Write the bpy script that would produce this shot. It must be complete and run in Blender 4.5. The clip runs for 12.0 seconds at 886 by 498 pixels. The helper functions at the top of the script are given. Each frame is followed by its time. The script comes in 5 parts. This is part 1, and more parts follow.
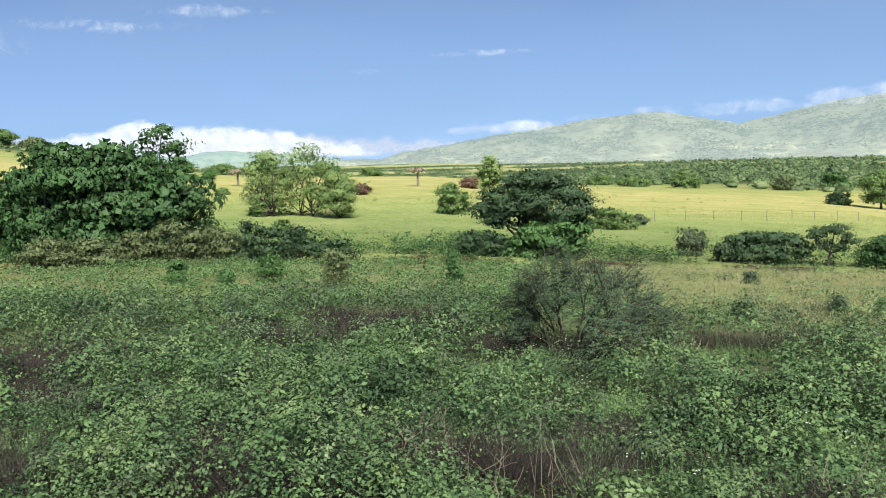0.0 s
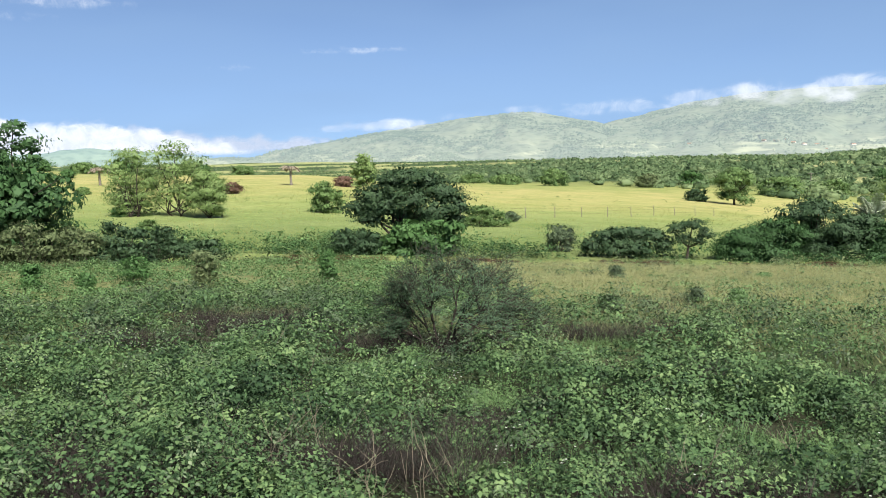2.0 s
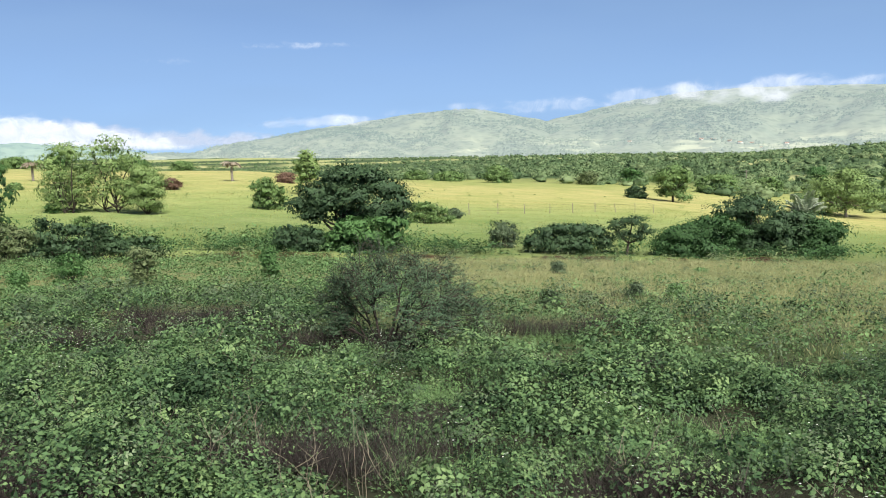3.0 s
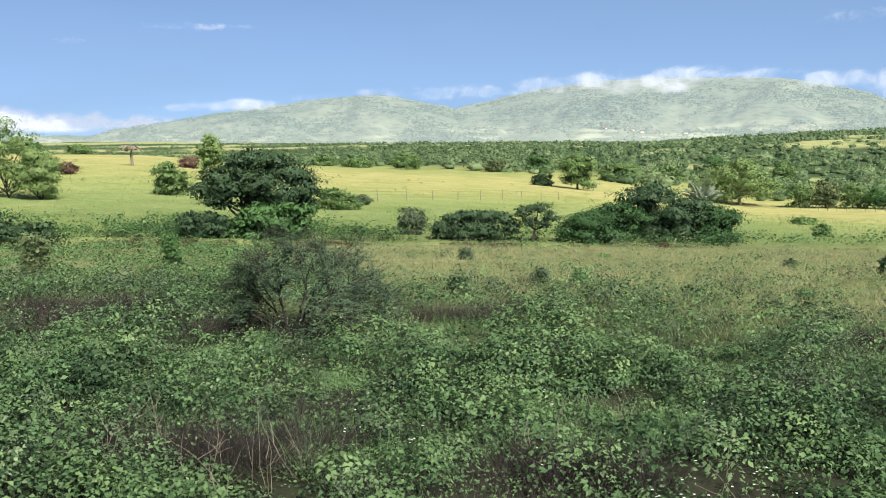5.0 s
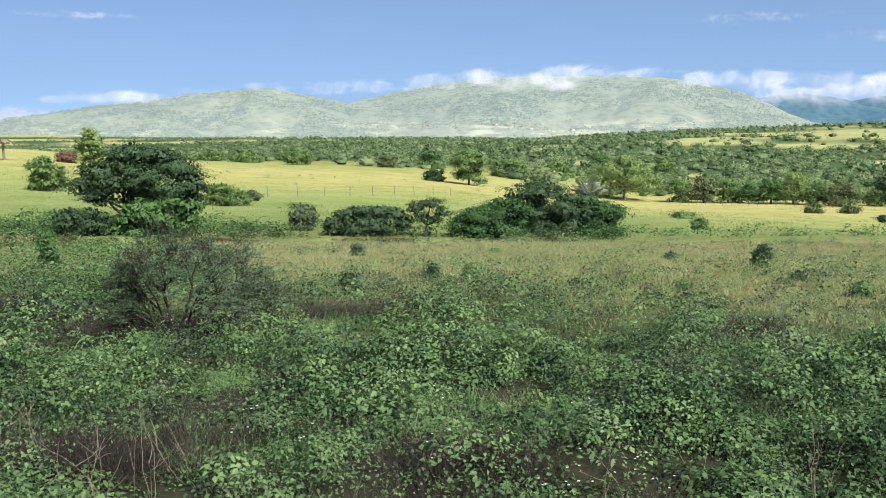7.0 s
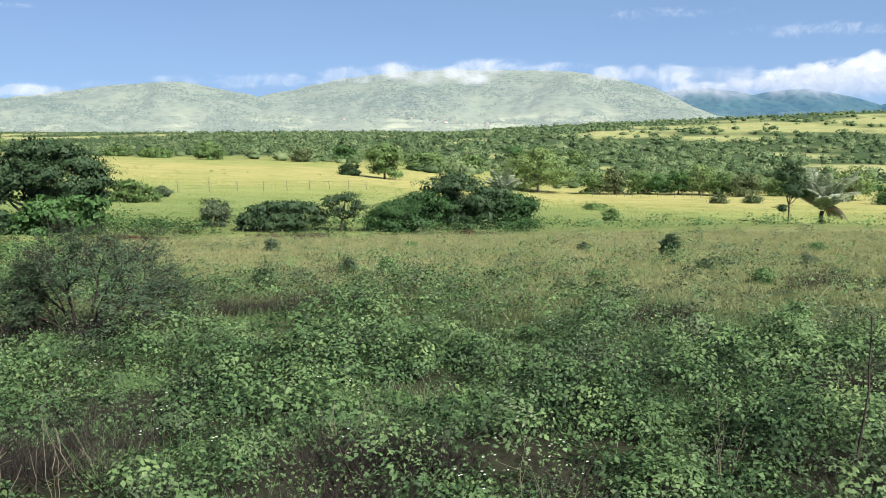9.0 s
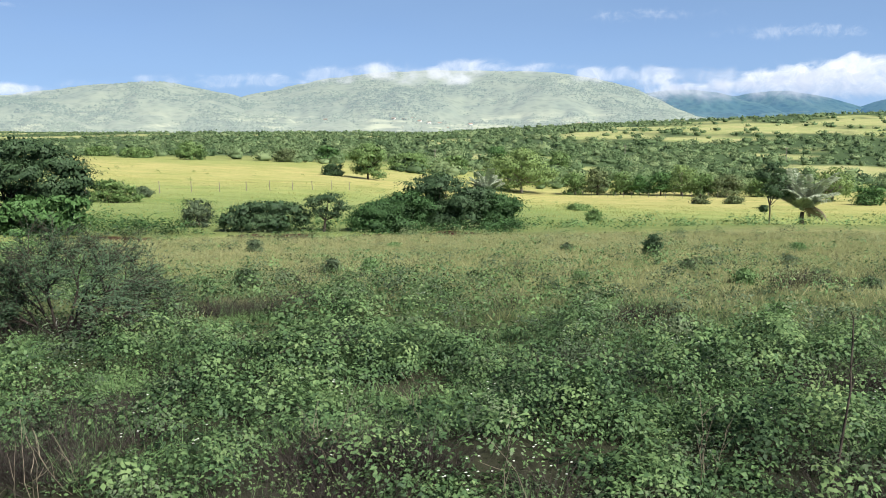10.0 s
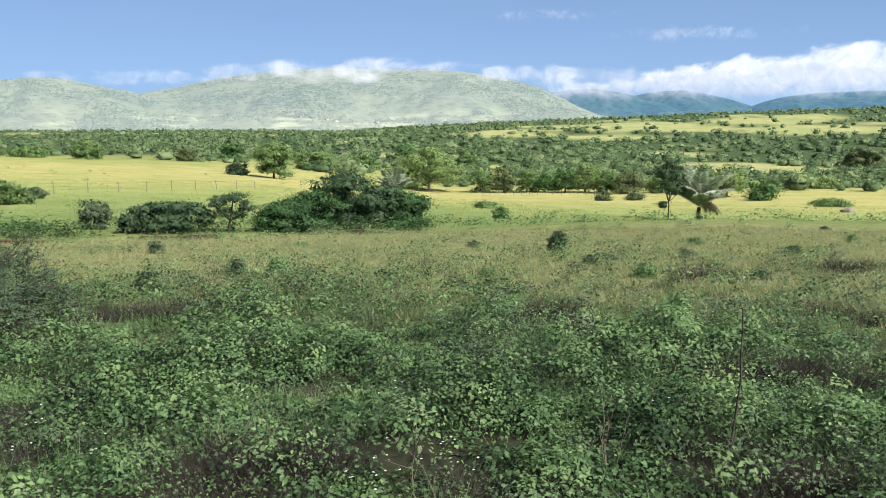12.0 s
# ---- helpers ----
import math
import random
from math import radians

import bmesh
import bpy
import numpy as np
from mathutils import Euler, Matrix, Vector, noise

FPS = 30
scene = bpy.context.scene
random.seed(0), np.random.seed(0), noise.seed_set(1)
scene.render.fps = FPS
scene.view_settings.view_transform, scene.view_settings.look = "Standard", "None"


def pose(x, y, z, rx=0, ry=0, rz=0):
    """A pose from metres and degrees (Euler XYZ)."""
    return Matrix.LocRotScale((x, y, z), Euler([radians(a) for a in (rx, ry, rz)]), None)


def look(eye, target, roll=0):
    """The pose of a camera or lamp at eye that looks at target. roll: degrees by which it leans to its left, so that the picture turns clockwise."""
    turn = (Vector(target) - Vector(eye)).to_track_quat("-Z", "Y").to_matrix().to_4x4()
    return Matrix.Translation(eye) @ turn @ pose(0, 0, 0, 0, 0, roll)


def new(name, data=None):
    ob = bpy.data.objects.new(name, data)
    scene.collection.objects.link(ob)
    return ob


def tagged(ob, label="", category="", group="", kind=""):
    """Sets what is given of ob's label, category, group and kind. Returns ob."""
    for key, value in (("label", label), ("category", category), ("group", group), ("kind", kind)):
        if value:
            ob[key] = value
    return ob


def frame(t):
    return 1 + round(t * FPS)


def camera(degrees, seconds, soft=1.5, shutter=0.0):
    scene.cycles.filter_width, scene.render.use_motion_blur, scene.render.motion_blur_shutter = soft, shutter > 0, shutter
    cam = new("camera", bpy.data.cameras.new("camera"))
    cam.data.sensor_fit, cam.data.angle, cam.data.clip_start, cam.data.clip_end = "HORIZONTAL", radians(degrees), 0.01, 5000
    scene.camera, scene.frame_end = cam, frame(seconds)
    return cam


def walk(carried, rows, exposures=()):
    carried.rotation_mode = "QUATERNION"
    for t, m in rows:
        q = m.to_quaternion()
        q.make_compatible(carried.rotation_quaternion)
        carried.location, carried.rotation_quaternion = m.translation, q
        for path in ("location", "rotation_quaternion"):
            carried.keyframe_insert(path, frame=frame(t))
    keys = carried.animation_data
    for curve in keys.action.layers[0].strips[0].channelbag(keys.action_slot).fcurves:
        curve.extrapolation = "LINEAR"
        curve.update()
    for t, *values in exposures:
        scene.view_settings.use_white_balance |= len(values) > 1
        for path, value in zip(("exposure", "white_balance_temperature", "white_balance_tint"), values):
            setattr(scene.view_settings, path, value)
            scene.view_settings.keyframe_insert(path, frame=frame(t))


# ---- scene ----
cam = camera(54.08, 12.0, soft=0.95)
walk(cam, [
    (0, pose(-0, 0, 2.6, 84.019, 1.814, 18.804)),
    (0.5, pose(0.007, 0.004, 2.599, 83.947, 1.77, 17.44)),
    (1, pose(0.021, 0.015, 2.593, 83.862, 1.689, 15.255)),
    (1.5, pose(0.031, 0.032, 2.587, 83.767, 1.581, 12.895)),
    (2, pose(0.04, 0.059, 2.582, 83.66, 1.733, 10.564)),
    (2.5, pose(0.048, 0.062, 2.576, 83.527, 1.579, 8.663)),
    (3, pose(0.056, 0.06, 2.575, 83.335, 1.423, 6.865)),
    (5, pose(0.069, 0.083, 2.566, 82.344, 0.747, 0.881)),
    (5.5, pose(0.077, 0.078, 2.57, 82.175, 0.758, -0.514)),
    (6, pose(0.09, 0.076, 2.571, 82.122, 0.621, -2.108)),
    (6.5, pose(0.092, 0.076, 2.568, 82.078, 0.382, -4.26)),
    (7, pose(0.1, 0.078, 2.566, 81.986, 0.304, -6.179)),
    (7.5, pose(0.11, 0.08, 2.565, 81.687, 0.435, -7.984)),
    (9.5, pose(0.129, 0.103, 2.553, 81.577, 0.32, -12.386)),
    (10, pose(0.13, 0.114, 2.552, 81.574, 0.273, -12.818)),
    (10.5, pose(0.135, 0.107, 2.553, 81.562, 0.297, -13.339)),
    (11, pose(0.142, 0.094, 2.562, 81.529, 0.428, -14.379)),
    (11.5, pose(0.149, 0.087, 2.559, 81.494, 0.535, -16.051)),
    (12, pose(0.154, 0.092, 2.56, 81.443, 0.191, -18.874)),
])

# ---------------------------------------------------------------- light
SUN_FROM, SUN_UP = 150.0, 46.0          # bearing of the sun (degrees from +Y towards +X) and its height
world = bpy.data.worlds.new("sky")
scene.world = world
world.use_nodes = True
wn = world.node_tree.nodes
sky = wn.new("ShaderNodeTexSky")
sky.sky_type, sky.sun_disc = "NISHITA", False
sky.sun_elevation, sky.sun_rotation = radians(SUN_UP), radians(SUN_FROM)
sky.altitude = 9000
sky.air_density, sky.dust_density, sky.ozone_density = 1.0, 0.0, 1.0
wn["Background"].inputs["Strength"].default_value = 0.066
tint = wn.new("ShaderNodeMix")
tint.data_type, tint.blend_type = "RGBA", "MULTIPLY"
tint.inputs[0].default_value, tint.inputs[7].default_value = 1.0, (0.93, 0.97, 1.0, 1)
world.node_tree.links.new(sky.outputs["Color"], tint.inputs[6])
world.node_tree.links.new(tint.outputs[2], wn["Background"].inputs["Color"])

sun = new("sun", bpy.data.lights.new("sun", "SUN"))
sun.data.energy, sun.data.angle, sun.data.color = 5.0, radians(28), (1.0, 0.965, 0.90)
s_dir = Vector((math.sin(radians(SUN_FROM)) * math.cos(radians(SUN_UP)), math.cos(radians(SUN_FROM)) * math.cos(radians(SUN_UP)), math.sin(radians(SUN_UP))))
sun.matrix_world = look(s_dir * 100, (0, 0, 0))
scene.view_settings.exposure = 1.15

# ---------------------------------------------------------------- materials


def material(name, rough=0.8, spec=0.25):
    m = bpy.data.materials.new(name)
    m.use_nodes = True
    b = m.node_tree.nodes["Principled BSDF"]
    b.inputs["Roughness"].default_value = rough
    b.inputs["Specular IOR Level"].default_value = spec
    return m, m.node_tree.nodes, m.node_tree.links, b


def ramp_node(nodes, stops, mode="LINEAR"):
    r = nodes.new("ShaderNodeValToRGB")
    r.color_ramp.interpolation = mode
    while len(r.color_ramp.elements) < len(stops):
        r.color_ramp.elements.new(0.5)
    for e, (p, c) in zip(r.color_ramp.elements, stops):
        e.position, e.color = p, (*c, 1)
    return r


def noise_node(nodes, links, scale, detail=4, rough=0.55, vec=None):
    n = nodes.new("ShaderNodeTexNoise")
    n.inputs["Scale"].default_value, n.inputs["Detail"].default_value, n.inputs["Roughness"].default_value = scale, detail, rough
    if vec:
        links.new(vec, n.inputs["Vector"])
    return n


def mixc(nodes, links, fac, a, b, blend="MIX"):
    n = nodes.new("ShaderNodeMix")
    n.data_type, n.blend_type = "RGBA", blend
    for sock, v in ((n.inputs[0], fac), (n.inputs[6], a), (n.inputs[7], b)):
        if isinstance(v, bpy.types.NodeSocket):
            links.new(v, sock)
        else:
            sock.default_value = v if isinstance(v, float) else (*v, 1)
    return n.outputs[2]


def leaf_material(name, colours, patch=0.35, patch_scale=0.5, through_light=0.35, rough=0.6, vary=0.35):
    """Leaves: each leaf takes its tone from the ramp, shifted by its plant's own tone, by painted inner shade and by
    large soft patches.
    """
    m, n, l, b = material(name, rough, 0.2)
    geo = n.new("ShaderNodeNewGeometry")
    stops = [(i / (len(colours) - 1), c) for i, c in enumerate(colours)]
    tone = ramp_node(n, stops)
    nz = noise_node(n, l, patch_scale, 3, 0.6, geo.outputs["Position"])
    own = n.new("ShaderNodeAttribute")
    own.attribute_name = "tone"
    mad = n.new("ShaderNodeMath")
    mad.operation = "MULTIPLY_ADD"
    l.new(nz.outputs["Fac"], mad.inputs[0])
    mad.inputs[1].default_value = patch * 2
    l.new(own.outputs["Fac"], mad.inputs[2])
    one = n.new("ShaderNodeMath")
    one.operation = "MULTIPLY_ADD"
    l.new(geo.outputs["Random Per Island"], one.inputs[0])
    one.inputs[1].default_value, one.inputs[2].default_value = vary, 0.5 - vary / 2 - patch
    add = n.new("ShaderNodeMath")
    add.operation, add.use_clamp = "ADD", True
    l.new(one.outputs[0], add.inputs[0])
    l.new(mad.outputs[0], add.inputs[1])
    l.new(add.outputs[0], tone.inputs[0])
    col = tone.outputs[0]
    l.new(col, b.inputs["Base Color"])
    tr = n.new("ShaderNodeBsdfTranslucent")
    l.new(col, tr.inputs["Color"])
    mx = n.new("ShaderNodeMixShader")
    mx.inputs[0].default_value = through_light
    l.new(b.outputs[0], mx.inputs[1])
    l.new(tr.outputs[0], mx.inputs[2])
    l.new(mx.outputs[0], n["Material Output"].inputs["Surface"])
    return m


def bark_material(name, a, c, scale=14):
    m, n, l, b = material(name, 0.9, 0.15)
    tc = n.new("ShaderNodeTexCoord")
    nz = noise_node(n, l, scale, 6, 0.7, tc.outputs["Object"])
    r = ramp_node(n, [(0.3, a), (0.7, c)])
    l.new(nz.outputs["Fac"], r.inputs[0])
    l.new(r.outputs[0], b.inputs["Base Color"])
    bp = n.new("ShaderNodeBump")
    bp.inputs["Strength"].default_value, bp.inputs["Distance"].default_value = 0.5, 0.02
    l.new(nz.outputs["Fac"], bp.inputs["Height"])
    l.new(bp.outputs[0], b.inputs["Normal"])
    return m


M_WEED = leaf_material("weed_leaves", [(0.033, 0.064, 0.029), (0.075, 0.137, 0.056), (0.130, 0.205, 0.082), (0.192, 0.268, 0.112)], 0.85, 1.2, 0.3, 0.55, 0.28)
M_WEED_DULL = leaf_material("dull_weed_leaves", [(0.036, 0.055, 0.034), (0.073, 0.106, 0.059), (0.120, 0.166, 0.090), (0.192, 0.239, 0.133)], 0.8, 1.2, 0.3, 0.65, 0.32)
M_HERB = leaf_material("small_herbs", [(0.060, 0.115, 0.044), (0.120, 0.210, 0.078), (0.200, 0.310, 0.122)], 0.6, 1.3, 0.3, 0.6, 0.3)
M_FUZZ = leaf_material("pale_field_herbs", [(0.14, 0.19, 0.095), (0.195, 0.25, 0.125), (0.26, 0.305, 0.16)], 0.5, 0.6, 0.35, 0.7)
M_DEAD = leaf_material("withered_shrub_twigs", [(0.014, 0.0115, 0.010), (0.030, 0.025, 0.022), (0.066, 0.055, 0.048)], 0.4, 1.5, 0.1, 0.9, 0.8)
M_STEM = leaf_material("dry_stems", [(0.09, 0.078, 0.055), (0.16, 0.14, 0.10), (0.25, 0.225, 0.165)], 0.2, 1.0, 0.1, 0.9)
M_GRASS = leaf_material("olive_grass", [(0.20, 0.232, 0.105), (0.262, 0.282, 0.135), (0.325, 0.322, 0.16), (0.39, 0.362, 0.20)], 0.45, 0.35, 0.4, 0.75, 0.45)
M_PASTURE = leaf_material("pasture_grass", [(0.17, 0.225, 0.075), (0.24, 0.27, 0.09), (0.31, 0.305, 0.115), (0.36, 0.34, 0.15)], 0.4, 0.05, 0.3, 0.7)
M_TREE_DARK = leaf_material("dark_tree_leaves", [(0.029, 0.056, 0.028), (0.054, 0.098, 0.045), (0.098, 0.157, 0.070)], 0.4, 0.6)
M_TREE = leaf_material("tree_leaves", [(0.045, 0.10, 0.033), (0.080, 0.165, 0.052), (0.13, 0.245, 0.080)], 0.3, 0.6)
M_BROAD = leaf_material("broad_tree_leaves", [(0.028, 0.066, 0.025), (0.054, 0.116, 0.040), (0.100, 0.185, 0.067)], 0.3, 0.6)
M_TREE_LIGHT = leaf_material("light_tree_leaves", [(0.11, 0.172, 0.056), (0.19, 0.275, 0.095), (0.28, 0.365, 0.145)], 0.3, 0.5, 0.35)
M_SHRUB = leaf_material("olive_shrub_leaves", [(0.065, 0.092, 0.040), (0.125, 0.163, 0.070), (0.205, 0.240, 0.115)], 0.5, 0.8)
# lighter copy of the tree leaves: sun on the pasture's trees put into colour
M_EDGE = leaf_material("sunlit_tree_leaves", [(0.075, 0.135, 0.045), (0.14, 0.225, 0.075), (0.23, 0.32, 0.12)], 0.4, 0.3, 0.35)
M_THORN = leaf_material("thorn_bush_leaflets", [(0.034, 0.064, 0.036), (0.060, 0.104, 0.056), (0.105, 0.160, 0.085)], 0.25, 1.2, 0.3)
M_WOODS = leaf_material("far_scrub_leaves", [(0.042, 0.078, 0.036), (0.078, 0.130, 0.058), (0.125, 0.190, 0.085), (0.20, 0.265, 0.125)], 0.25, 0.02, 0.42, 0.7, 0.14)
M_PALM = leaf_material("palm_fronds", [(0.26, 0.31, 0.22), (0.40, 0.45, 0.34), (0.54, 0.58, 0.48)], 0.2, 0.8, 0.25, 0.4)
M_PALM_DRY = leaf_material("dry_palm_fronds", [(0.20, 0.165, 0.125), (0.30, 0.255, 0.195), (0.42, 0.37, 0.29)], 0.2, 0.8, 0.15, 0.8)
M_BARK = bark_material("dark_bark", (0.025, 0.020, 0.016), (0.075, 0.062, 0.05))
M_BARK_GREY = bark_material("grey_bark", (0.10, 0.085, 0.07), (0.26, 0.23, 0.19))
M_POST = bark_material("weathered_post", (0.09, 0.075, 0.06), (0.26, 0.235, 0.20), 30)
M_FLOWER = leaf_material("white_petals", [(0.55, 0.56, 0.50), (0.75, 0.76, 0.72)], 0.2, 1.0, 0.3)
M_BROWN = leaf_material("withered_bush_leaves", [(0.10, 0.062, 0.045), (0.17, 0.105, 0.075), (0.25, 0.165, 0.12)], 0.3, 0.6)

# ---------------------------------------------------------------- shapes
rng = np.random.default_rng(7)


def hashed(ix, iy, seed):
    h = (ix.astype(np.int64) * 374761393 + iy.astype(np.int64) * 668265263 + seed * 982451653) & 0x7FFFFFFF
    h = ((h ^ (h >> 13)) * 1274126177) & 0x7FFFFFFF
    h = h ^ (h >> 16)
    return (h & 0xFFFF) / 65535.0


def value_noise(x, y, seed=0):
    x, y = np.asarray(x, float), np.asarray(y, float)
    ix, iy = np.floor(x), np.floor(y)
    fx, fy = x - ix, y - iy
    fx, fy = fx * fx * (3 - 2 * fx), fy * fy * (3 - 2 * fy)
    a, b = hashed(ix, iy, seed), hashed(ix + 1, iy, seed)
    c, d = hashed(ix, iy + 1, seed), hashed(ix + 1, iy + 1, seed)
    return (a + (b - a) * fx) * (1 - fy) + (c + (d - c) * fx) * fy


def fbm(x, y, seed=0, octaves=4):
    out, amp, tot = 0.0, 1.0, 0.0
    for o in range(octaves):
        out = out + amp * value_noise(x * 2 ** o, y * 2 ** o, seed + o)
        tot, amp = tot + amp, amp * 0.5
    return out / tot


def smooth(a, b, x):
    t = np.clip((np.asarray(x, float) - a) / (b - a), 0, 1)
    return t * t * (3 - 2 * t)


def mesh_of(name, verts, faces, mat, soft=False, normals=None, tone=None):
    """A mesh from arrays: faces is (n, 3) or (n, 4), or a list of such arrays. normals: those of the leaves, leaning to
    the plant's outer surface; tone: each plant's own shift, with shade painted onto low and inner leaves.
    """
    me = bpy.data.meshes.new(name)
    groups = [np.asarray(f, np.int32) for f in (faces if isinstance(faces, list) else [faces]) if len(f)]
    verts = np.asarray(verts, np.float32)
    loops = np.concatenate([g.ravel() for g in groups])
    sizes = np.concatenate([np.full(len(g), g.shape[1], np.int32) for g in groups])
    starts = np.concatenate([[0], np.cumsum(sizes)[:-1]]).astype(np.int32)
    me.vertices.add(len(verts))
    me.vertices.foreach_set("co", verts.ravel())
    me.loops.add(len(loops))
    me.loops.foreach_set("vertex_index", loops)
    me.polygons.add(len(sizes))
    me.polygons.foreach_set("loop_start", starts)
    if soft:
        me.polygons.foreach_set("use_smooth", np.ones(len(sizes), bool))
    me.update(calc_edges=True)
    if normals is None:
        me.validate()
    else:
        me.polygons.foreach_set("use_smooth", np.ones(len(sizes), bool))
        me.attributes.new("custom_normal", "FLOAT_VECTOR", "POINT").data.foreach_set("vector", unit(normals).astype(np.float32).ravel())
    if tone is not None:
        me.attributes.new("tone", "FLOAT", "POINT").data.foreach_set("value", np.asarray(tone, np.float32))
    me.materials.append(mat)
    return me


def unit(v):
    return v / (np.linalg.norm(v, axis=-1, keepdims=True) + 1e-9)


def leaves_at(pos, axis, up, length, width, detail=1, fold=0.25, droop=0.15):
    """Folded leaves. axis: from stalk to tip; up: the upper side. detail 1: two faces a leaf, 2: four."""
    n = len(pos)
    length, width = np.broadcast_to(length, n)[:, None], np.broadcast_to(width, n)[:, None]
    axis = unit(axis)
    side = unit(np.cross(axis, up))
    nor = np.cross(side, axis)
    tip = pos + axis * length - nor * length * droop
    if detail == 1:
        mid = pos + axis * length * 0.45 + nor * width * fold
        v = np.stack([pos, mid + side * width * 0.5, tip, mid - side * width * 0.5], 1).reshape(-1, 3)
        k = np.arange(n)[:, None] * 4
        f = np.concatenate([k + [0, 1, 2], k + [0, 2, 3]])
        return v, f
    m1 = pos + axis * length * 0.28 + nor * width * fold * 0.8
    m2 = pos + axis * length * 0.68 + nor * width * fold * 0.7 - nor * length * droop * 0.3
    v = np.stack([pos, m1 + side * width * 0.5, m2 + side * width * 0.4, tip, m2 - side * width * 0.4, m1 - side * width * 0.5], 1).reshape(-1, 3)
    k = np.arange(n)[:, None] * 6
    f = [np.concatenate([k + [0, 1, 2, 3], k + [0, 3, 4, 5]])]
    return v, f[0]


def blades_at(pos, lean, height, width):
    """Grass blades: slim leaning triangles."""
    n = len(pos)
    height, width = np.broadcast_to(height, n)[:, None], np.broadcast_to(width, n)[:, None]
    a = rng.uniform(0, 2 * np.pi, n)
    side = np.stack([np.cos(a), np.sin(a), 0 * a], 1)
    tip = pos + np.array([0, 0, 1.0]) * height * 0.95 + lean * height * 0.75
    v = np.stack([pos - side * width / 2, pos + side * width / 2, tip], 1).reshape(-1, 3)
    return v, np.arange(n)[:, None] * 3 + [0, 1, 2]


def tubes(paths, sides=6):
    """Tapered tubes. paths: lists of (point, radius)."""
    vs, fs, base = [], [], 0
    for path in paths:
        pts = np.array([p for p, r in path], float)
        rad = np.array([r for p, r in path], float)
        d = unit(np.gradient(pts, axis=0))
        ref = np.array([0.31, 0.95, 0.05]) if abs(d[0][1]) < 0.8 else np.array([0.95, 0.1, 0.2])
        u = unit(np.cross(d, ref))
        w = np.cross(d, u)
        a = np.arange(sides) * 2 * np.pi / sides
        ring = pts[:, None] + rad[:, None, None] * (np.cos(a)[None, :, None] * u[:, None] + np.sin(a)[None, :, None] * w[:, None])
        vs.append(ring.reshape(-1, 3))
        k = len(pts)
        i, j = np.meshgrid(np.arange(k - 1), np.arange(sides), indexing="ij")
        q = np.stack([i * sides + j, i * sides + (j + 1) % sides, (i + 1) * sides + (j + 1) % sides, (i + 1) * sides + j], -1).reshape(-1, 4)
        fs.append(q + base)
        base += k * sides
    return np.concatenate(vs), np.concatenate(fs)


def limb(a, b, r0, r1, bend=0.12, steps=6, up=0.15):
    """A crooked limb from a to b."""
    a, b = np.array(a, float), np.array(b, float)
    ln = np.linalg.norm(b - a)
    out = []
    off = rng.normal(0, bend * ln * 0.4, (3,))
    for i in range(steps + 1):
        t = i / steps
        p = a + (b - a) * t + off * np.sin(t * np.pi) + np.array([0, 0, -up * ln * np.sin(t * np.pi) * 0.5])
        p = p + (rng.normal(0, bend * ln * 0.06, 3) if 0 < i < steps else 0)
        out.append((p, r0 + (r1 - r0) * t ** 0.8))
    return out


def join(parts_list):
    vs, fs, base = [], [], 0
    for v, f in parts_list:
        vs.append(v)
        for g in (f if isinstance(f, list) else [f]):
            fs.append(np.asarray(g) + base)
        base += len(v)
    return np.concatenate(vs), fs


def part(name, me, parent, label=""):
    ob = new(name, me)
    ob.parent = parent
    return tagged(ob, label)


def thing(name, at, label, category, group="", turn=0, size=1.0):
    ob = new(name)
    ob.empty_display_size = 0.3
    ob.matrix_basis = pose(*at, 0, 0, turn) @ Matrix.Scale(size, 4)
    return tagged(ob, label, category, group)


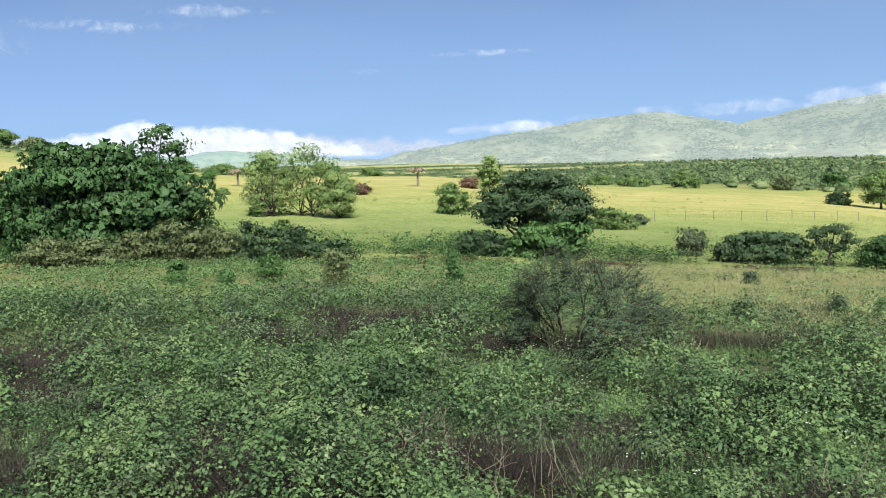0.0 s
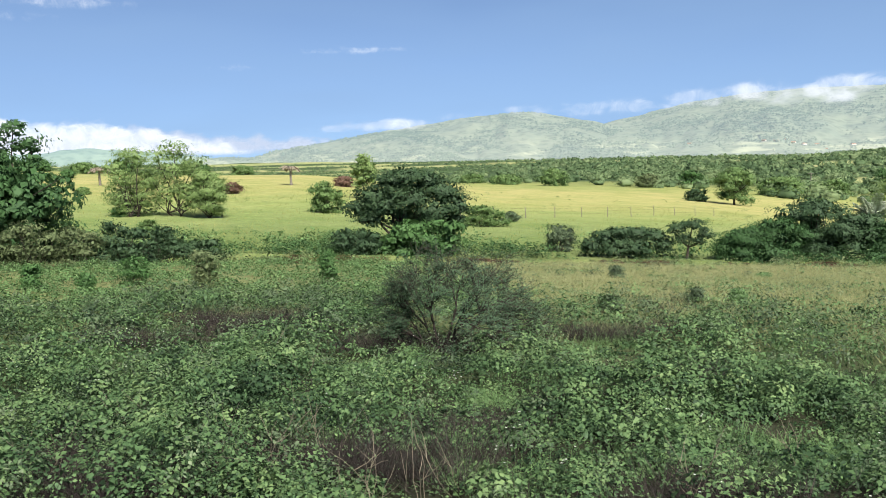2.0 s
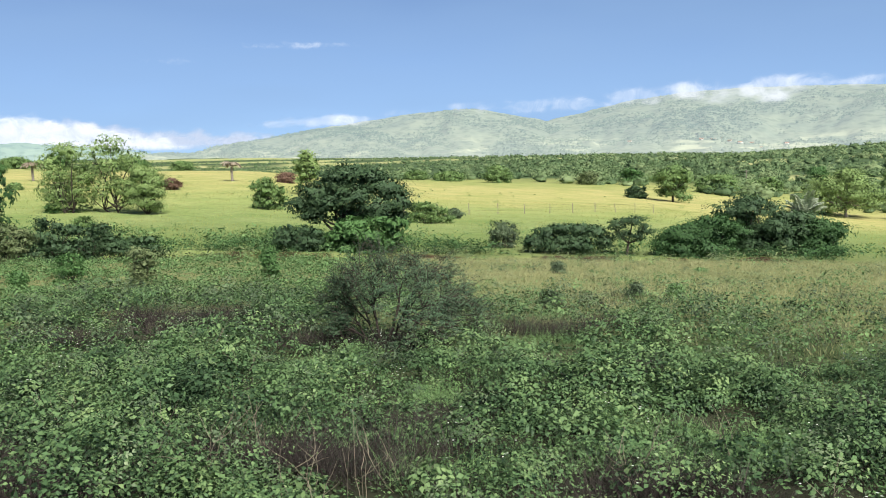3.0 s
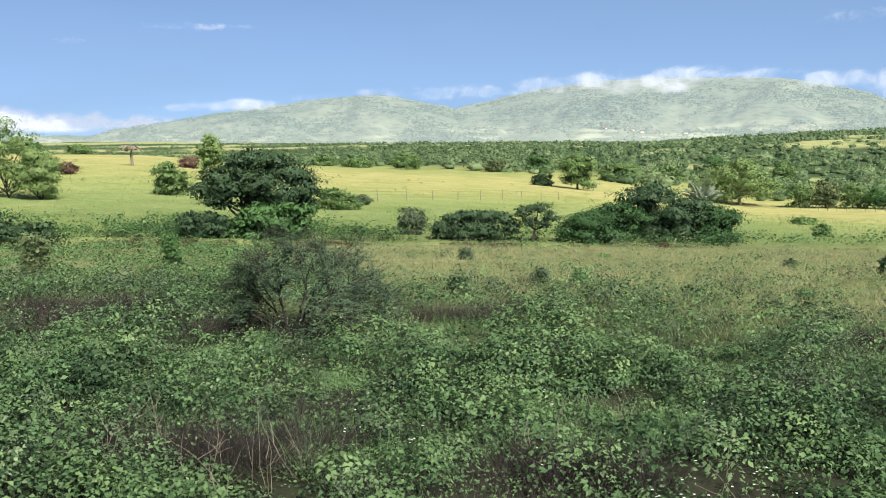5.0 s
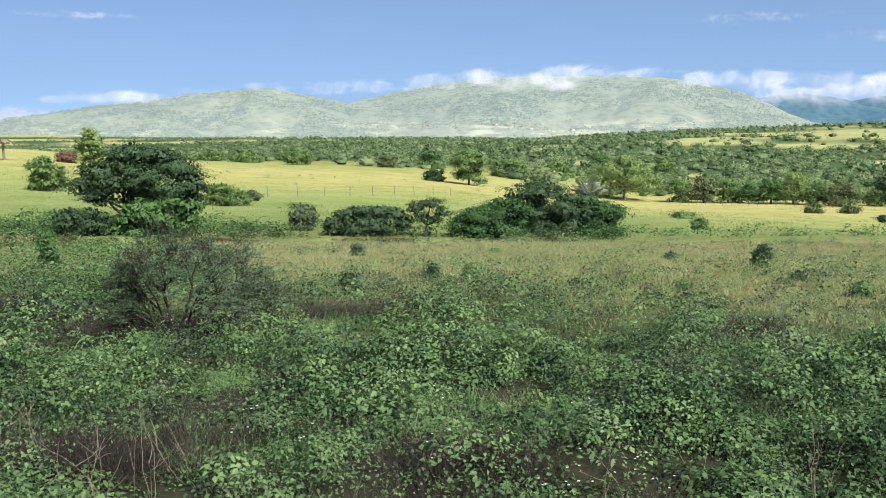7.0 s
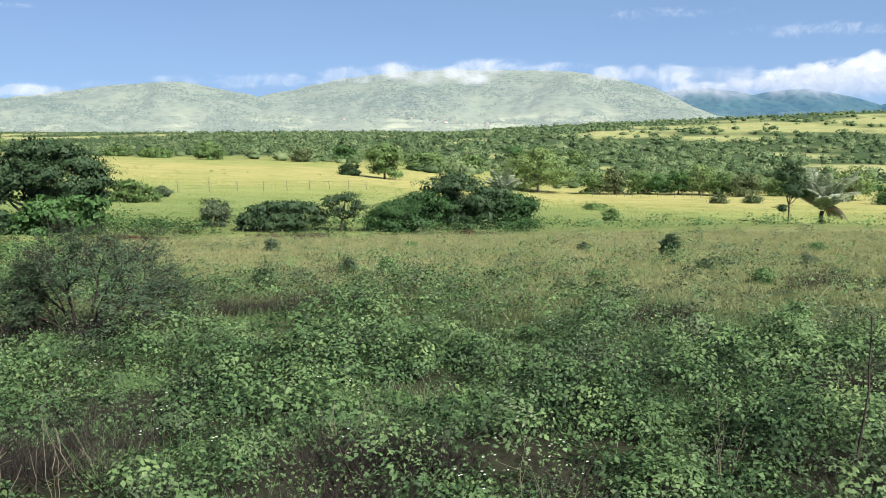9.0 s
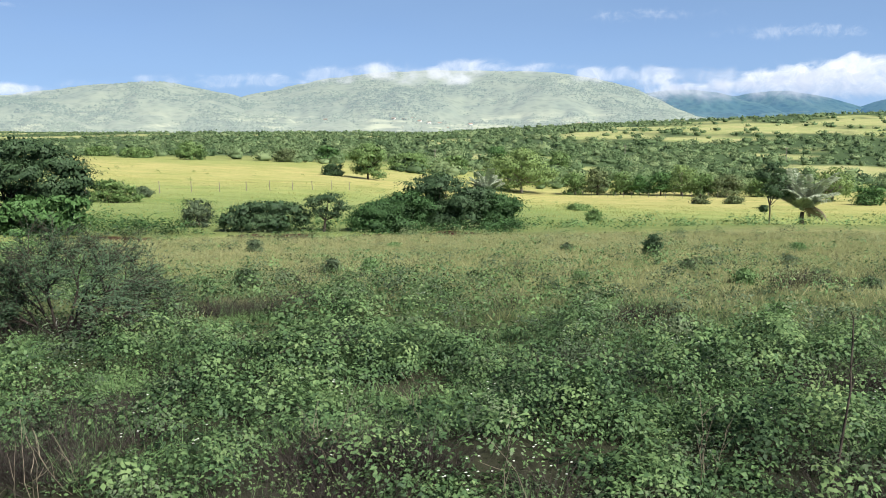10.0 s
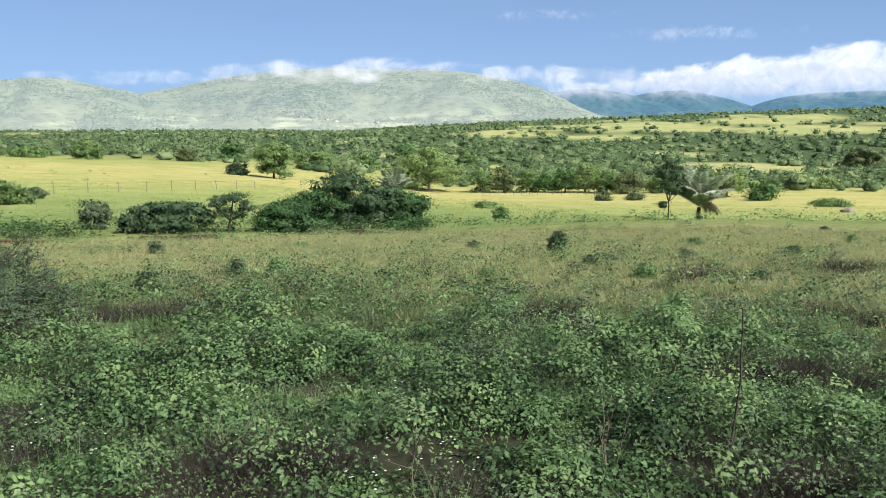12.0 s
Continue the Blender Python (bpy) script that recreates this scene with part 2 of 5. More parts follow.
def crown(blobs, clumps, per, leaf, width, spread, detail=1, hang=0.2, whorl=False, fill=1.0):
    """Leaves in clumps over the shells of several blobs (x, y, z, rx, ry, rz), larger and fewer inside (fill: how dense the heart is); whorl: each clump a rosette of drooping leaves. Returns the leaves and the clumps' centres."""
    clumps, per = int(clumps / 1.5), int(per * 1.5)
    w = np.array([b[3] * b[4] + b[4] * b[5] + b[3] * b[5] for b in blobs])
    cs, ns = [], []
    for b, k in zip(blobs, np.maximum(4, (clumps * w / w.sum()).astype(int))):
        d = unit(rng.normal(0, 1, (k, 3)) + np.array([0, 0, 0.2]))
        r = np.where(rng.uniform(0, 1, (k, 1)) < 0.8, rng.uniform(0.75, 1.12, (k, 1)), rng.uniform(0.3, 0.8, (k, 1)))
        cs.append(np.array(b[:3]) + d * r * np.array(b[3:]))
        ns.append(d)
    cs, ns = np.concatenate(cs), np.concatenate(ns)
    n = len(cs) * per
    k = np.repeat(np.arange(len(cs)), per)
    off = rng.normal(0, 1, (n, 3)) * spread * rng.uniform(0.5, 1.4, (len(cs), 1))[k] * np.array([1.05, 1.05, 0.30])
    pos = cs[k] + off
    pos[:, 2] = np.maximum(pos[:, 2], 0.02)
    puff = unit(off / spread + rng.normal(0, 0.2, (n, 3)))
    up = ns[k] * 0.85 + puff * 0.55 + np.array([0, 0, 0.35]) + rng.normal(0, 0.22, (n, 3))
    axis = rng.normal(0, 1, (n, 3)) + puff * 0.6 + np.array([0, 0, -hang])
    axis = axis - up * np.sum(axis * up, 1, keepdims=True) / np.sum(up * up, 1, keepdims=True) * (1 - min(0.6, hang * 0.5))
    if whorl:
        ring = unit(off - up * np.sum(off * up, 1, keepdims=True) / np.sum(up * up, 1, keepdims=True))
        pos, axis = cs[k] + ring * leaf * 0.25 + off * 0.12, ring + np.array([0, 0, -0.45]) + rng.normal(0, 0.12, (n, 3))
    s = rng.uniform(0.65, 1.25, n)
    shell = leaves_at(pos, axis, up, leaf * s, width * s, detail, 0.12)
    out = unit(up) * 0.55 + ns[k] * 0.55 + puff * 0.35
    m = max(40, int(n * 0.2 * fill))
    j = rng.integers(0, len(blobs), m)
    bl = np.array(blobs)
    pin = bl[j, :3] + unit(rng.normal(0, 1, (m, 3))) * bl[j, 3:] * rng.uniform(0.25, 0.86, (m, 1))
    pin[:, 2] = np.maximum(pin[:, 2], 0.05)
    inner = leaves_at(pin, rng.normal(0, 1, (m, 3)), (pin - bl[j, :3]) / bl[j, 3:] + rng.normal(0, 0.35, (m, 3)), leaf * 1.9, leaf * 1.5)
    v, f = join([shell, inner])
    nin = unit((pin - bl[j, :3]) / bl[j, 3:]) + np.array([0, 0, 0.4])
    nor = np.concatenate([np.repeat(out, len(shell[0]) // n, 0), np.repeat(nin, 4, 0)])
    # inner leaves slightly darker, painting the shade of the crown's heart
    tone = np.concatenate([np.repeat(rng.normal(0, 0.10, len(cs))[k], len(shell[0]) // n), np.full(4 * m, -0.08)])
    return v, f, cs, nor, tone


def tree(name, at, label, blobs, leaf_mat, bark=None, trunk_r=0.12, fork=0.35, clumps=120, per=30, leaf=0.12, width=0.06, spread=0.22,
         stems=1, category="tree", group="", twigs=40, detail=1, hang=0.2, whorl=False, fill=1.0):
    """A tree or shrub: trunk with limbs and twigs, crown of leaves."""
    t = thing(name, at, label, category, group)
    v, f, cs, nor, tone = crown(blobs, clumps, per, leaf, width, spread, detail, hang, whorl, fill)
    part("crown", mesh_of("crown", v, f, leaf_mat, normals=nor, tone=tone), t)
    top = max(b[2] for b in blobs)
    mean = np.mean([b[:3] for b in blobs], axis=0)
    paths, thin = [], []
    forks = []
    for s in range(stems):
        foot = np.array([rng.normal(0, 0.06 * stems), rng.normal(0, 0.06 * stems), -0.25])
        if stems > 1:
            b = blobs[s % len(blobs)]
            fk = foot * 1.3 + (np.array(b[:3]) - foot) * fork
        else:
            fk = np.array([mean[0] * 0.35, mean[1] * 0.35, top * fork])
        paths.append(limb(foot, fk, trunk_r * (1.25 if s == 0 else 0.9), trunk_r * 0.7, 0.10, 6, 0.0))
        forks.append(fk)
    ends = []
    for i, b in enumerate(blobs):
        fk = forks[i % len(forks)]
        c = np.array(b[:3]) + np.array([0, 0, -0.1 * b[5]])
        paths.append(limb(fk, c, trunk_r * 0.6, trunk_r * 0.22, 0.16, 4))
        ends.append(c)
    ends = np.array(ends)
    for c in cs[rng.permutation(len(cs))[:twigs]]:
        e = ends[np.argmin(np.linalg.norm(ends - c, axis=1))]
        thin.append(limb(e, c, trunk_r * 0.2, trunk_r * 0.06, 0.2, 3))
    v, f = join([tubes(paths, 6 if trunk_r > 0.03 else 4)] + ([tubes(thin, 3)] if thin else []))
    part("trunk", mesh_of("trunk", v, f, bark or M_BARK, True), t)
    return t

# ---------------------------------------------------------------- ground
# heights of the land: a knoll that falls to a gully, pasture, scrub plain and a hillside; rows by bearing, columns by distance
REACH = [0, 34, 41, 48, 75, 120, 190, 450, 900, 1600, 4900]
BEARINGS = [-50, -32, -20, -8, 5, 12, 20, 35, 50]
LAND = [
    [.35, -0.86, -1.3, -1.35, -0.5, 1.0, 5.5, 20, 24, 12, -12],
    [.35, -1.21, -1.7, -2.0, -1.9, -1.6, -0.6, -2, -10, -14, -12],
    [.35, -1.58, -2.15, -2.4, -2.4, -2.1, -1.4, -9, -14, -14, -12],
    [.35, -1.83, -2.55, -2.85, -3.6, -4.8, -6.0, -9.5, -11.5, -16, -40],
    [.35, -1.98, -2.9, -3.2, -4.4, -6.4, -8.7, -9.8, -12.5, -20.5, -50],
    [.35, -1.96, -2.9, -3.3, -4.82, -7.6, -11.2, -11.8, -14, -23, -50],
    [.35, -1.91, -2.8, -3.4, -5.3, -9.0, -14, -14, -10, -9, -50],
    [.35, -1.61, -2.2, -3.0, -6.0, -9.6, -13.5, -19, -6.6, 8, -12],
    [.35, -1.41, -1.9, -2.6, -5.4, -9.0, -13, -18, -3, 20, -12],
]
BACK = [.35, 0.4, 0.45, 0.5, 0.8, 1.2, 1.5, 2, 2, 0, -12]


def gully(b):
    return 40.5 + 0.9 * np.sin(b * 0.21) + 0.6 * np.sin(b * 0.57 + 1)


def land(x, y, rough=True):
    x, y = np.asarray(x, float), np.asarray(y, float)
    d = np.hypot(x, y)
    b = np.degrees(np.arctan2(x, y))
    cols = np.array([np.interp(np.clip(b, -50, 50), BEARINGS, [row[k] for row in LAND]) for k in range(len(REACH))])
    back = smooth(62, 118, np.abs(b))
    cols = cols * (1 - back) + np.array(BACK).reshape((-1,) + (1,) * d.ndim) * back
    q = np.log1p(np.array(REACH) / 20.0)
    u = np.log1p(d / 20.0)
    i = np.clip(np.searchsorted(q, u) - 1, 0, len(q) - 2)
    t = (u - q[i]) / (q[i + 1] - q[i])
    take = lambda k: np.take_along_axis(cols, np.clip(k, 0, len(q) - 1)[None], 0)[0]
    p0, p1, p2, p3 = take(i - 1), take(i), take(i + 1), take(i + 2)
    slope = lambda a, m, c: np.where((m - a) * (c - m) > 0, 0.5 * (c - a), 0)
    m1, m2 = slope(p0, p1, p2), slope(p1, p2, p3)
    near = p1 + (p2 - p1) * t
    z = (2 * t ** 3 - 3 * t ** 2 + 1) * p1 + (t ** 3 - 2 * t ** 2 + t) * m1 + (-2 * t ** 3 + 3 * t ** 2) * p2 + (t ** 3 - t ** 2) * m2
    # straight slope of the knoll
    z = np.where(i == 0, p1 + (p2 - p1) * d / REACH[1], z)
    # the gully, with a steep far bank
    g = gully(b)
    depth = (0.5 + 2.0 * fbm(b / 4.0, d * 0, 29, 2)) * (1 - smooth(16, 30, b)) * (1 - smooth(60, 80, np.abs(b)))
    z = z - depth * smooth(g - 3.4, g - 1.0, d) * (1 - smooth(g + 1.75, g + 2.3, d))
    if rough:
        z = z + (fbm(x / 1.7, y / 1.7, 3, 3) - 0.5) * 0.22 * smooth(0, 4, d)
        z = z + (fbm(x / 60, y / 60, 5, 4) - 0.5) * 5.0 * smooth(260, 700, d)
    return z


def at_ground(x, y, sink=0.0):
    return (x, y, float(land(np.array([x]), np.array([y]))[0]) - sink)


def spot(bearing, d, sink=0.0):
    return at_ground(d * math.sin(radians(bearing)), d * math.cos(radians(bearing)), sink)


def ground_material():
    m, n, l, b = material("meadow_ground", 0.95, 0.1)
    geo = n.new("ShaderNodeNewGeometry")
    sep = n.new("ShaderNodeSeparateXYZ")
    l.new(geo.outputs["Position"], sep.inputs[0])
    flat = n.new("ShaderNodeCombineXYZ")
    l.new(sep.outputs[0], flat.inputs[0])
    l.new(sep.outputs[1], flat.inputs[1])
    ln = n.new("ShaderNodeVectorMath")
    ln.operation = "LENGTH"
    l.new(flat.outputs[0], ln.inputs[0])
    big = noise_node(n, l, 0.03, 4, 0.6, geo.outputs["Position"])
    fine = noise_node(n, l, 1.6, 6, 0.7, geo.outputs["Position"])
    hair = noise_node(n, l, 9.0, 4, 0.7, geo.outputs["Position"])
    # distance, wavering, over 1000 m on a square-root scale
    wav = n.new("ShaderNodeMath")
    wav.operation = "MULTIPLY_ADD"
    l.new(big.outputs["Fac"], wav.inputs[0])
    wav.inputs[1].default_value = 0.5
    wav.inputs[2].default_value = 0.75
    dist = n.new("ShaderNodeMath")
    dist.operation = "MULTIPLY"
    l.new(ln.outputs["Value"], dist.inputs[0])
    l.new(wav.outputs[0], dist.inputs[1])
    nrm = n.new("ShaderNodeMath")
    nrm.operation = "DIVIDE"
    l.new(dist.outputs[0], nrm.inputs[0])
    nrm.inputs[1].default_value = 1000
    sq = n.new("ShaderNodeMath")
    sq.operation = "SQRT"
    l.new(nrm.outputs[0], sq.inputs[0])
    # near-black first stops: dark soil, with the shade between weeds painted in
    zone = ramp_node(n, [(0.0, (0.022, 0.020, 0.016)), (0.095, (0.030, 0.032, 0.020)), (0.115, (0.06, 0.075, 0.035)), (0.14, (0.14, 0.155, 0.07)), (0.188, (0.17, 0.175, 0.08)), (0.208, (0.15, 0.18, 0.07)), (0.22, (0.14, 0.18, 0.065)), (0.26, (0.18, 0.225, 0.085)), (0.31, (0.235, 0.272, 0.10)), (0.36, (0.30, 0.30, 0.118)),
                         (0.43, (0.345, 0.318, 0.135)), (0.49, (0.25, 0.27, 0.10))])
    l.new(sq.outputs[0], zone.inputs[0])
    fld = n.new("ShaderNodeAttribute")
    fld.attribute_name = "clearing"
    far = ramp_node(n, [(0.50, (0, 0, 0)), (0.56, (1, 1, 1))])
    l.new(sq.outputs[0], far.inputs[0])
    open_c = ramp_node(n, [(0.35, (0.235, 0.275, 0.115)), (0.65, (0.34, 0.325, 0.165))])
    l.new(big.outputs["Fac"], open_c.inputs[0])
    # scrub floor coloured dark to paint the shade between the crowns
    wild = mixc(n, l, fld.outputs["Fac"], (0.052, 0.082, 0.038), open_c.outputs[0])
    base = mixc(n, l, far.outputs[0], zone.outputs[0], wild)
    f2 = ramp_node(n, [(0.25, (0.55, 0.55, 0.5)), (0.75, (1.25, 1.25, 1.15))])
    l.new(fine.outputs["Fac"], f2.inputs[0])
    col = mixc(n, l, 0.8, base, f2.outputs[0], "MULTIPLY")
    patch = noise_node(n, l, 0.14, 5, 0.6, geo.outputs["Position"])
    pr = ramp_node(n, [(0.3, (0.68, 0.80, 0.62)), (0.55, (1.0, 1.0, 1.0)), (0.75, (1.2, 1.1, 1.15))])
    l.new(patch.outputs["Fac"], pr.inputs[0])
    col = mixc(n, l, 0.85, col, pr.outputs[0], "MULTIPLY")
    h2 = ramp_node(n, [(0.3, (0.7, 0.7, 0.7)), (0.7, (1.2, 1.2, 1.2))])
    l.new(hair.outputs["Fac"], h2.inputs[0])
    col = mixc(n, l, 0.6, col, h2.outputs[0], "MULTIPLY")
    # red earth on steep faces of the gully
    nz = n.new("ShaderNodeSeparateXYZ")
    l.new(geo.outputs["Normal"], nz.inputs[0])
    steep = ramp_node(n, [(0.80, (1, 1, 1)), (0.93, (0, 0, 0))])
    l.new(nz.outputs[2], steep.inputs[0])
    close = ramp_node(n, [(0.215, (1, 1, 1)), (0.23, (0, 0, 0))])
    l.new(sq.outputs[0], close.inputs[0])
    both = mixc(n, l, 1.0, steep.outputs[0], close.outputs[0], "MULTIPLY")
    bare_n = noise_node(n, l, 0.35, 3, 0.6, geo.outputs["Position"])
    bare = ramp_node(n, [(0.43, (0, 0, 0)), (0.53, (1, 1, 1))])
    l.new(bare_n.outputs["Fac"], bare.inputs[0])
    both = mixc(n, l, 1.0, both, bare.outputs[0], "MULTIPLY")
    red = ramp_node(n, [(0.3, (0.026, 0.014, 0.011)), (0.7, (0.062, 0.028, 0.020))])
    l.new(fine.outputs["Fac"], red.inputs[0])
    col = mixc(n, l, both, col, red.outputs[0])
    l.new(col, b.inputs["Base Color"])
    bp = n.new("ShaderNodeBump")
    bp.inputs["Strength"].default_value, bp.inputs["Distance"].default_value = 0.6, 0.15
    l.new(fine.outputs["Fac"], bp.inputs["Height"])
    l.new(bp.outputs[0], b.inputs["Normal"])
    return m


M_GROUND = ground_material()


# open fields of the plain: bearing, distance, half width in degrees, half depth as a share of the distance
FIELDS = [(12.3, 600, 3.2, 0.13), (17.3, 365, 3.0, 0.09), (37.5, 375, 4.6, 0.13), (23, 740, 4.5, 0.16), (31, 920, 6, 0.20), (39, 1050, 5, 0.14), (29, 690, 4, 0.08), (44, 800, 5, 0.12), (-2, 1500, 7, 0.06), (-13, 900, 6, 0.08), (5, 1150, 4, 0.05), (-22, 600, 6, 0.15), (-25, 1050, 8, 0.16), (-16, 1400, 6, 0.10), (-36, 420, 5, 0.10), (33, 520, 3, 0.05)]


def clearing(x, y):
    """1 on the open fields of the plain, 0 under its scrub; longer across than deep."""
    d, b = np.hypot(x, y), np.degrees(np.arctan2(x, y))
    c = fbm(b / 7.5 + 40, np.log(np.maximum(d, 20)) * 5.2, 71, 4)
    lim = 0.70 - 0.10 * smooth(1300, 2000, d)
    out = smooth(lim - 0.02, lim + 0.02, c)
    wob = (c - 0.5) * 1.6
    for fb, fd, rb, rd in FIELDS:
        out = np.maximum(out, 1 - smooth(0.8, 1.15, np.hypot((b - fb) / rb, np.log(np.maximum(d, 20) / fd) / rd) + wob))
    return out



def build_ground():
    a = np.radians(np.concatenate([np.arange(-180, -64, 4.0), np.arange(-64, 64, 0.8), np.arange(64, 180, 4.0)]))
    r = np.concatenate([np.concatenate([[0.5, 1.0], np.arange(1.6, 33, 0.7)]), np.arange(33, 48, 0.25), 48 * (4900 / 48) ** (np.arange(0, 111) / 110)])
    R, A = np.meshgrid(r, a, indexing="ij")
    x, y = R * np.sin(A), R * np.cos(A)
    z = land(x, y)
    v = np.stack([x, y, z], -1).reshape(-1, 3)
    n = len(a)
    i, j = np.meshgrid(np.arange(len(r) - 1), np.arange(n), indexing="ij")
    q = np.stack([i * n + j, i * n + (j + 1) % n, (i + 1) * n + (j + 1) % n, (i + 1) * n + j], -1).reshape(-1, 4)[:, ::-1]
    c = len(v)
    v = np.concatenate([v, [[0, 0, float(land(np.array([0.0]), np.array([0.05]))[0])]]])
    cap = np.stack([np.full(n, c), np.arange(n), (np.arange(n) + 1) % n], -1)
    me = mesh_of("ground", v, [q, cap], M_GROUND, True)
    me.attributes.new("clearing", "FLOAT", "POINT").data.foreach_set("value", clearing(v[:, 0], v[:, 1]).astype(np.float32))
    ob = new("ground", me)
    tagged(ob, "grassy knoll, gully, yellow pasture and scrub plain reaching the horizon", "ground", kind="structure")


build_ground()

# ---------------------------------------------------------------- hills and clouds


def hill_material(name, light, dark, haze_glow):
    """Scrub on far slopes: dark tree dots on pale grass; distance haze is painted in as a faint blue emission."""
    m, n, l, b = material(name, 0.95, 0.05)
    geo = n.new("ShaderNodeNewGeometry")
    dots = n.new("ShaderNodeTexVoronoi")
    dots.inputs["Scale"].default_value = 0.03
    l.new(geo.outputs["Position"], dots.inputs["Vector"])
    big = noise_node(n, l, 0.0035, 6, 0.6, geo.outputs["Position"])
    mid = noise_node(n, l, 0.012, 4, 0.6, geo.outputs["Position"])
    a = n.new("ShaderNodeMath")
    a.operation = "MULTIPLY_ADD"
    l.new(big.outputs["Fac"], a.inputs[0])
    a.inputs[1].default_value = 1.3
    l.new(mid.outputs["Fac"], a.inputs[2])
    rr = ramp_node(n, [(0.36, dark), (0.70, light)])
    half = n.new("ShaderNodeMath")
    half.operation = "MULTIPLY"
    l.new(a.outputs[0], half.inputs[0])
    half.inputs[1].default_value = 0.45
    l.new(half.outputs[0], rr.inputs[0])
    dr = ramp_node(n, [(0.25, (0.35, 0.45, 0.4)), (0.55, (1.2, 1.2, 1.2))])
    l.new(dots.outputs["Distance"], dr.inputs[0])
    col = mixc(n, l, 0.4, rr.outputs[0], dr.outputs[0], "MULTIPLY")
    # pale fields along the foot of the slope
    sep = n.new("ShaderNodeSeparateXYZ")
    l.new(geo.outputs["Position"], sep.inputs[0])
    low = n.new("ShaderNodeMapRange")
    low.inputs["From Min"].default_value, low.inputs["From Max"].default_value, low.inputs["To Min"].default_value, low.inputs["To Max"].default_value = -25, 45, 1.0, 0.0
    l.new(sep.outputs[2], low.inputs["Value"])
    st = n.new("ShaderNodeVectorMath")
    st.operation = "MULTIPLY"
    st.inputs[1].default_value = (1, 1, 7)
    l.new(geo.outputs["Position"], st.inputs[0])
    strip = noise_node(n, l, 0.006, 5, 0.6, st.outputs[0])
    sr = ramp_node(n, [(0.55, (0, 0, 0)), (0.62, (0.8, 0.8, 0.8))])
    l.new(strip.outputs["Fac"], sr.inputs[0])
    fm = mixc(n, l, 0.85, low.outputs[0], sr.outputs[0], "MULTIPLY")
    col = mixc(n, l, fm, col, (0.28, 0.285, 0.18))
    l.new(col, b.inputs["Base Color"])
    b.inputs["Emission Color"].default_value = (*haze_glow, 1)
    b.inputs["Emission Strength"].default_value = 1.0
    bp = n.new("ShaderNodeBump")
    bp.inputs["Strength"].default_value, bp.inputs["Distance"].default_value = 0.5, 12.0
    l.new(mid.outputs["Fac"], bp.inputs["Height"])
    l.new(bp.outputs[0], b.inputs["Normal"])
    return m


# last colour of each: haze painted as emission, bluer with distance
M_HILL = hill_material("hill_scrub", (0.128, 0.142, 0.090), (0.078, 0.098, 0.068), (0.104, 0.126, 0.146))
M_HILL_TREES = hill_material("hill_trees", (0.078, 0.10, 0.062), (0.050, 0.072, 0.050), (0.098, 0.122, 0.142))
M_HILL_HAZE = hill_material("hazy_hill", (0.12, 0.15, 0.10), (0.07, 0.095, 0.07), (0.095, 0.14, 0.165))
# forest darkened and blued: cloud shade and haze put into its colours
M_HILL_SHADE = hill_material("shade_painted_forest", (0.05, 0.08, 0.06), (0.025, 0.05, 0.05), (0.013, 0.047, 0.112))


SLOPES = []


